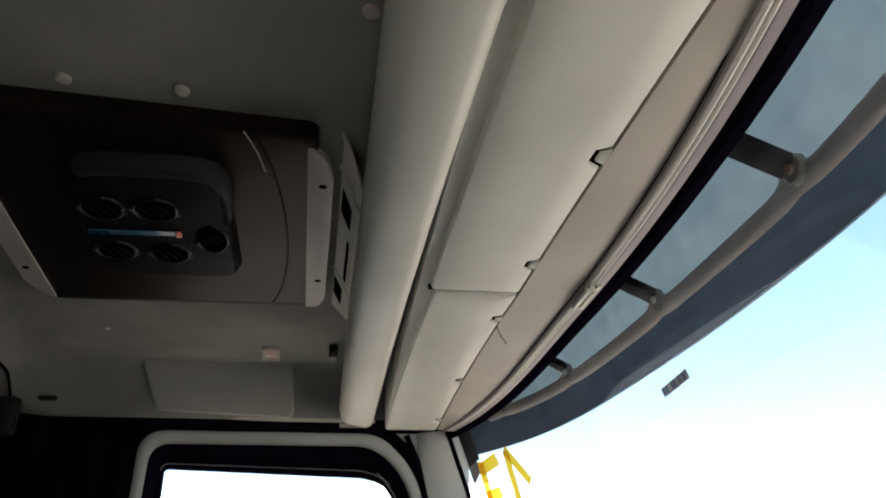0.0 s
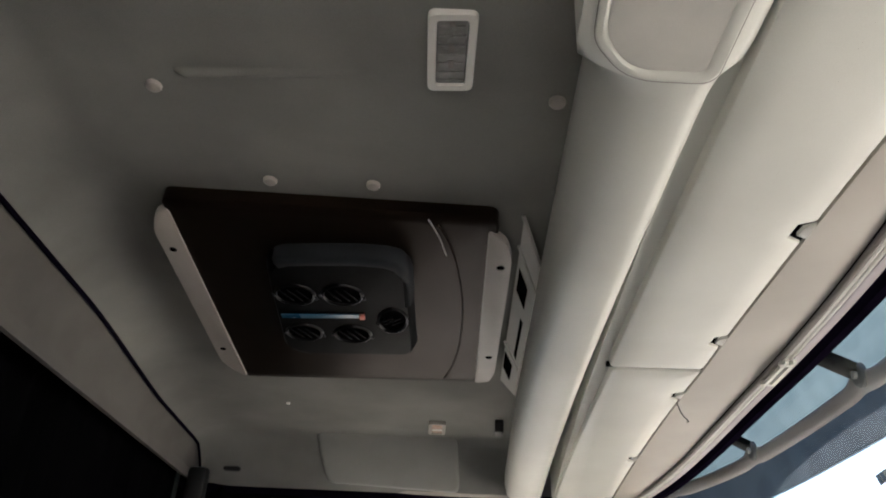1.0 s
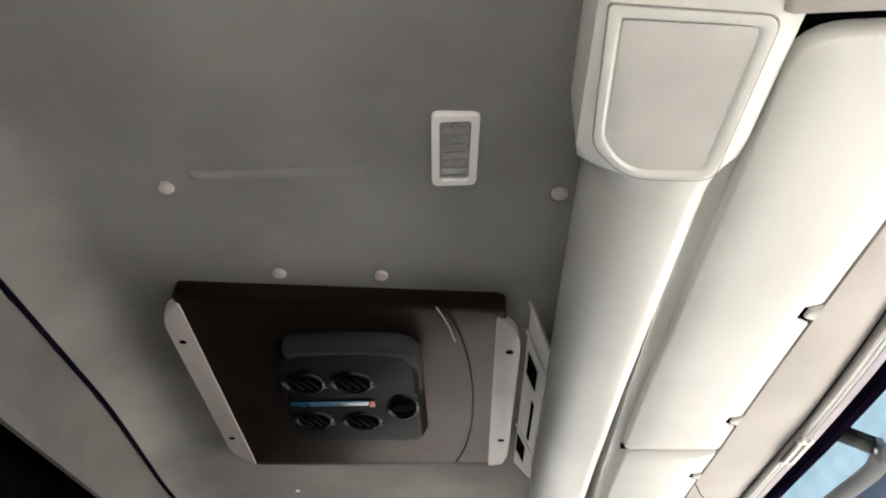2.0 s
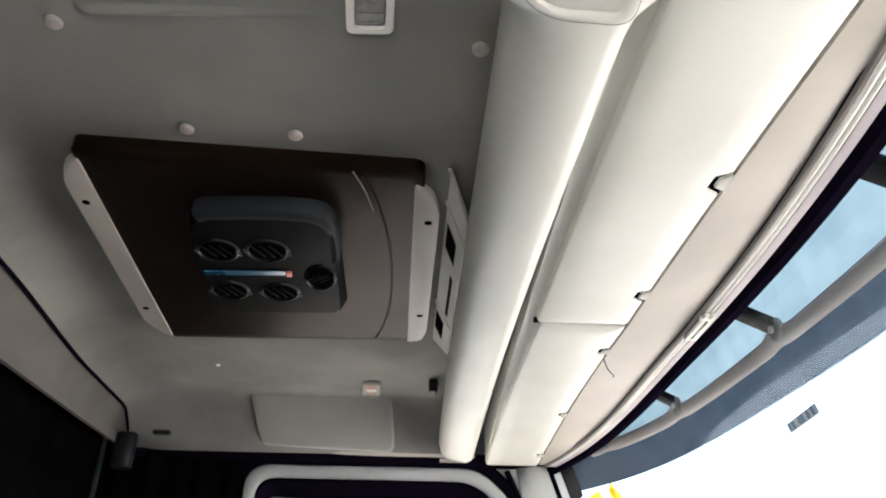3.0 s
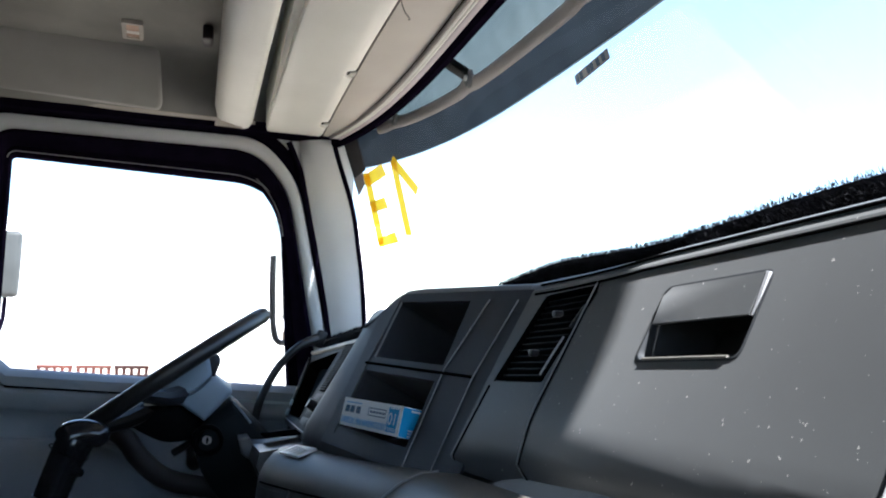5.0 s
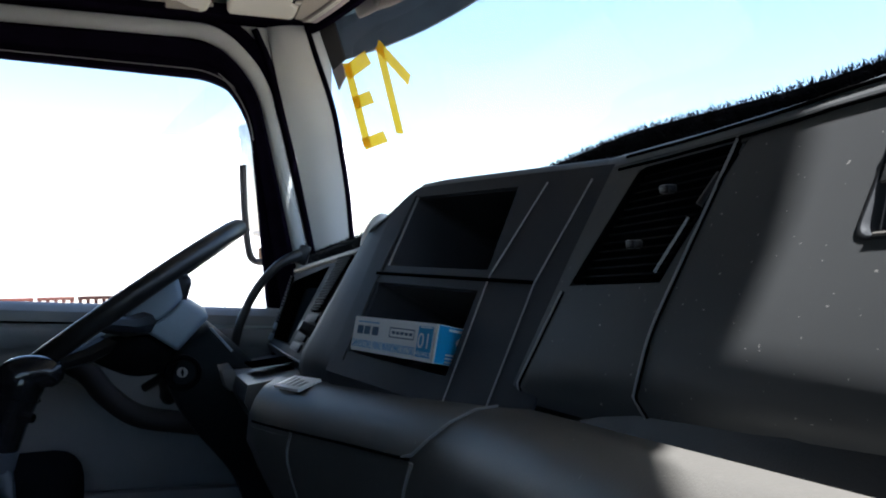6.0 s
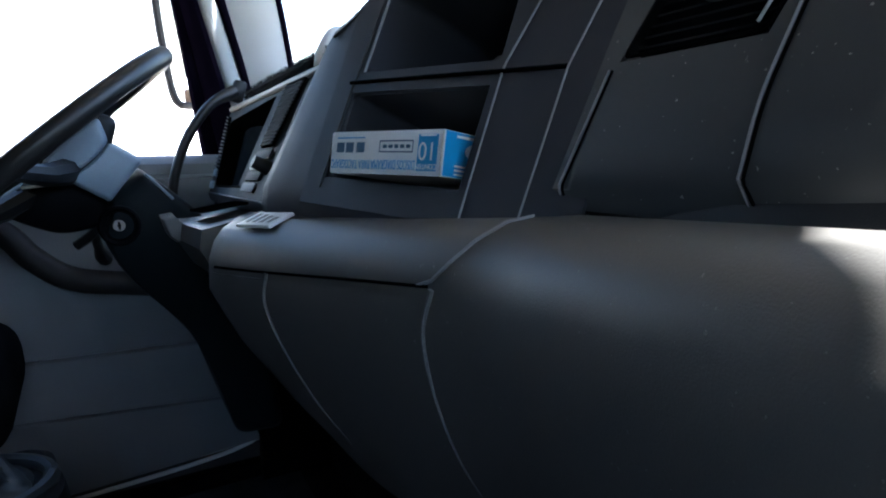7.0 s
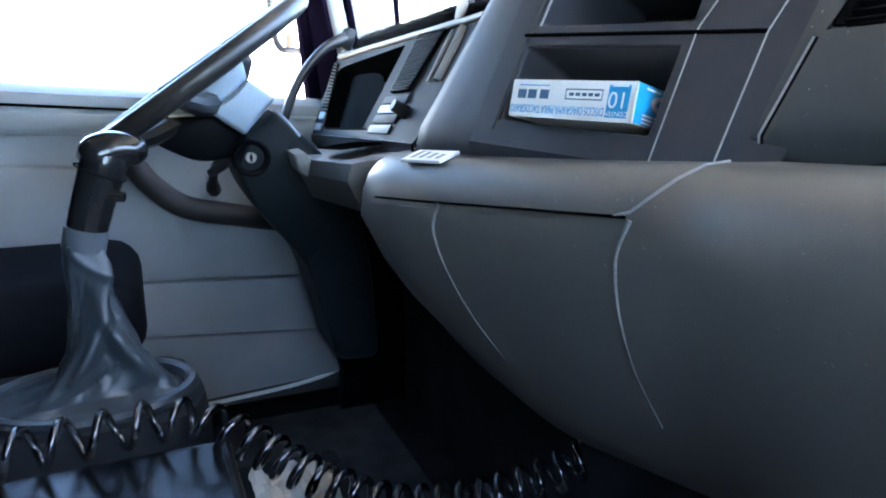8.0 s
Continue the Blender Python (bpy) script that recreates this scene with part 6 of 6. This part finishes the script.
part("grip", tube(curve([(-0.174, 1.69, 0.638), (-0.161, 1.69, 0.68), (-0.148, 1.69, 0.715), (-0.140, 1.69, 0.735)], 5), [0.0245, 0.0250, 0.0250, 0.0255, 0.0255, 0.026, 0.026, 0.0265, 0.027, 0.0275, 0.028, 0.028, 0.028, 0.0275, 0.027, 0.026], 20), BLACK_GLOSS, con, "glossy black grip")
bm = tube(curve([(-0.160, 1.69, 0.722), (-0.146, 1.69, 0.735), (-0.122, 1.69, 0.739), (-0.094, 1.69, 0.734)], 6), [0.014, 0.020, 0.023, 0.025, 0.026, 0.0265, 0.0265, 0.026, 0.0255, 0.025, 0.024, 0.023, 0.022, 0.021, 0.020, 0.019, 0.018, 0.014, 0.006], 20)
part("knob", bm, BLACK_GLOSS, con, "glossy black angled knob")
part("range_button", tube([(-0.140, 1.668, 0.686), (-0.126, 1.662, 0.684)], [0.008, 0.006], 10), BLACK_GLOSS, con, "small round button")
part("grip_line", tube([(-0.151 + 0.0285 * math.cos(a), 1.69 + 0.0285 * math.sin(a), 0.712 - 0.012 * math.cos(a)) for a in span(0, 2 * math.pi, 24)], 0.0010, 5, False), HOLE, con)

# coiled air hose from the tunnel to the dash foot
path = curve([(-0.40, 1.545, 0.428), (-0.30, 1.548, 0.425), (-0.19, 1.552, 0.428), (-0.09, 1.556, 0.428), (-0.02, 1.52, 0.405), (0.05, 1.45, 0.376), (0.12, 1.390, 0.362), (0.20, 1.345, 0.372), (0.27, 1.315, 0.398), (0.32, 1.30, 0.425)], 30)
length = [0.0]
for a, b in zip(path, path[1:]):
    length.append(length[-1] + (b - a).length)
pts, phase, prev = [], 0.0, 0.0
steps = 1500
for k in range(steps + 1):
    s = length[-1] * k / steps
    i = max(0, min(len(path) - 2, next(j for j, v in enumerate(length) if v >= s) - 1)) if s > 0 else 0
    f = (s - length[i]) / max(length[i + 1] - length[i], 1e-9)
    p, d = path[i].lerp(path[i + 1], f), (path[i + 1] - path[i]).normalized()
    pitch = 0.043 if s < 0.28 else max(0.0240, 0.043 - (s - 0.28) * 0.12)
    phase += 2 * math.pi * (s - prev) / pitch
    prev = s
    n1 = d.cross(Vector((0, 0, 1))).normalized()
    n2 = n1.cross(d)
    r = 0.0235 if s < 0.3 else 0.0235 - 0.004 * min(1, (s - 0.3) / 0.3)
    pts.append(p + (n1 * math.cos(phase) + n2 * math.sin(phase)) * r)
hose = thing("coiled_hose", (-0.05, 1.45, 0.36), "glossy black coiled air hose sagging over the tunnel", "hose")
part("coil", tube(pts, 0.0051, 8), HOSE, hose, smooth=80)
part("tail", tube(curve([pts[-1], (0.335, 1.30, 0.447), (0.36, 1.29, 0.455), (0.385, 1.28, 0.450)], 6), 0.0044, 8), HOSE, hose)
part("fitting", tube([(0.378, 1.282, 0.451), (0.40, 1.275, 0.447)], 0.007, 8), METAL, hose, "steel hose fitting")

# crumpled paper beside the tunnel
bm = bmesh.new()
bmesh.ops.create_grid(bm, x_segments=16, y_segments=16, size=0.075)
for v in bm.verts:
    v.co = Vector((0.045, 1.545, 0.30)) + Vector((v.co.x * 0.7, v.co.y * 0.8, 0.028 * noise.noise(v.co * 28) + 0.016 * noise.noise(v.co * 70)))
solo("crumpled_paper", thick(bm, 0.001), PAPER, "crumpled white paper beside the engine tunnel", "paper", smooth=15)
solo("floor_step", box((0.16, 0.30, 0.20), (0.05, 1.52, FLOOR + 0.10), 0.01), CARPET, "carpeted step beside the engine tunnel", "step")
bm = slab([(x, 2.148, z) for x, z in ((0.176, 0.48), (0.222, 0.361), (0.250, 0.253), (0.268, 0.185), (0.262, 0.09), (0.46, 0.09), (0.46, 0.70), (0.24, 0.70), (0.20, 0.56))], (0, -0.03, 0), 0.006)
solo("trim", bm, COOLER_BLACK, "black moulded kick panel ahead of the door", "trim", "structure")
solo("trim", box((0.86, 0.034, 0.048), (-0.07, 2.158, 0.104), 0.006), COOLER_BLACK, "black plastic door sill", "trim", "structure")
solo("foot_mat", box((0.44, 0.50, 0.016), (0.12, 1.90, FLOOR + 0.008), 0.006), MAT, "black rubber foot mat on the driver floor", "mat")

# ================= the yard outside =================
def lorry(x, y, label, nose):
    """A box truck; nose: whether its cab or its rear doors face the yard."""
    root = thing("parked_truck", (x, y, -1.22), label, "truck", "trucks parked in the yard")
    b = lambda size, at, bev: box(size, (x + at[0], y + at[1], -1.22 + at[2]), bev, None, 3)
    part("box_body", b((2.45, 6.5, 2.6), (0, 3.4 if not nose else 5.0, 1.92), 0.05), TRUCK_WHITE, root, "white box body")
    part("chassis", b((2.2, 6.3, 0.25), (0, 3.4, 0.62), 0.03), RUBBER, root)
    if nose:
        cab = part("cab", b((2.35, 1.7, 2.4), (0, 0.85, 1.75), 0.2), TRUCK_WHITE, root, "white cab")
        part("windshield", b((2.0, 0.03, 0.9), (0, -0.01, 2.2), 0.01), SKY_GLASS, cab, "windshield with the sky's reflection in its pale colour")
        for s in (-1, 1):
            mir = part("mirror", b((0.24, 0.10, 0.62), (s * 1.53, -0.05, 2.57), 0.05), DASH, root, "grey mirror housing")
            part("mirror_arm", tube(curve([(x + s * 1.15, y + 0.05, 0.55), (x + s * 1.42, y, 0.62), (x + s * 1.52, y, 0.80), (x + s * 1.53, y, 1.10)], 5), 0.02, 8), RUBBER, mir)
    else:
        for s in (-1, 1):
            leaf = part("rear_door", b((1.18, 0.03, 2.45), (s * 0.6, 0.14, 1.92), 0.012), TRUCK_WHITE, root, "white rear door leaf")
            part("lock_rod", tube([(x + s * 0.2, y + 0.11, -0.5), (x + s * 0.2, y + 0.11, 1.85)], 0.012, 8), TRUCK_WHITE, leaf)
        part("bumper", b((2.3, 0.12, 0.16), (0, 0.15, 0.5), 0.03), TRUCK_WHITE, root)
    for wy in (1.2, 4.6, 5.8):
        for s in (-1, 1):
            part("wheel", tube([(x + s * 0.85, y + wy, -0.72), (x + s * 1.15, y + wy, -0.72)], 0.5, 24), RUBBER, root)
    return root


lorry(0.70, 8.2, "white box truck parked with its rear doors to the yard", False)
lorry(-3.35, 8.0, "white truck parked nose-on beside the box truck", True)
trailer = thing("trailer", (-1.20, 9.9, -1.22), "orange stake-sided trailer parked between the white trucks", "trailer")
part("deck", box((1.22, 1.2, 0.12), (-1.20, 9.9, 0.02), 0.03), ORANGE, trailer)
for k in range(3):
    x = -1.60 + 0.392 * k
    board = part("side_board", box((0.36, 0.03, 0.06), (x, 9.3, 0.205), 0.006), ORANGE, trailer, "orange slatted side board")
    part("top_rail", box((0.36, 0.035, 0.035), (x, 9.3, 0.318), 0.006), ORANGE, board)
    for q in range(5):
        part("slat", box((0.035, 0.03, 0.10), (x - 0.155 + 0.0775 * q, 9.305, 0.265), 0.005), ORANGE, board)
for wx in (-1.7, -0.7):
    part("wheel", tube([(wx - 0.1, 9.9, -0.87), (wx + 0.1, 9.9, -0.87)], 0.35, 24), RUBBER, trailer)
part("axle", box((1.1, 0.1, 0.85), (-1.20, 9.9, -0.46), 0.02), RUBBER, trailer)
pole = thing("lamp_pole", (-6.1, 34, -1.22), "thin grey lamp pole beyond the yard", "lamp post")
part("mast", tube([(-6.1, 34, -1.22), (-6.1, 34, -0.05)], [0.06, 0.04], 8), DOOR_GREY, pole)
part("lamp_head", box((0.4, 0.2, 0.08), (-6.0, 34, -0.02), 0.03), DOOR_GREY, pole)
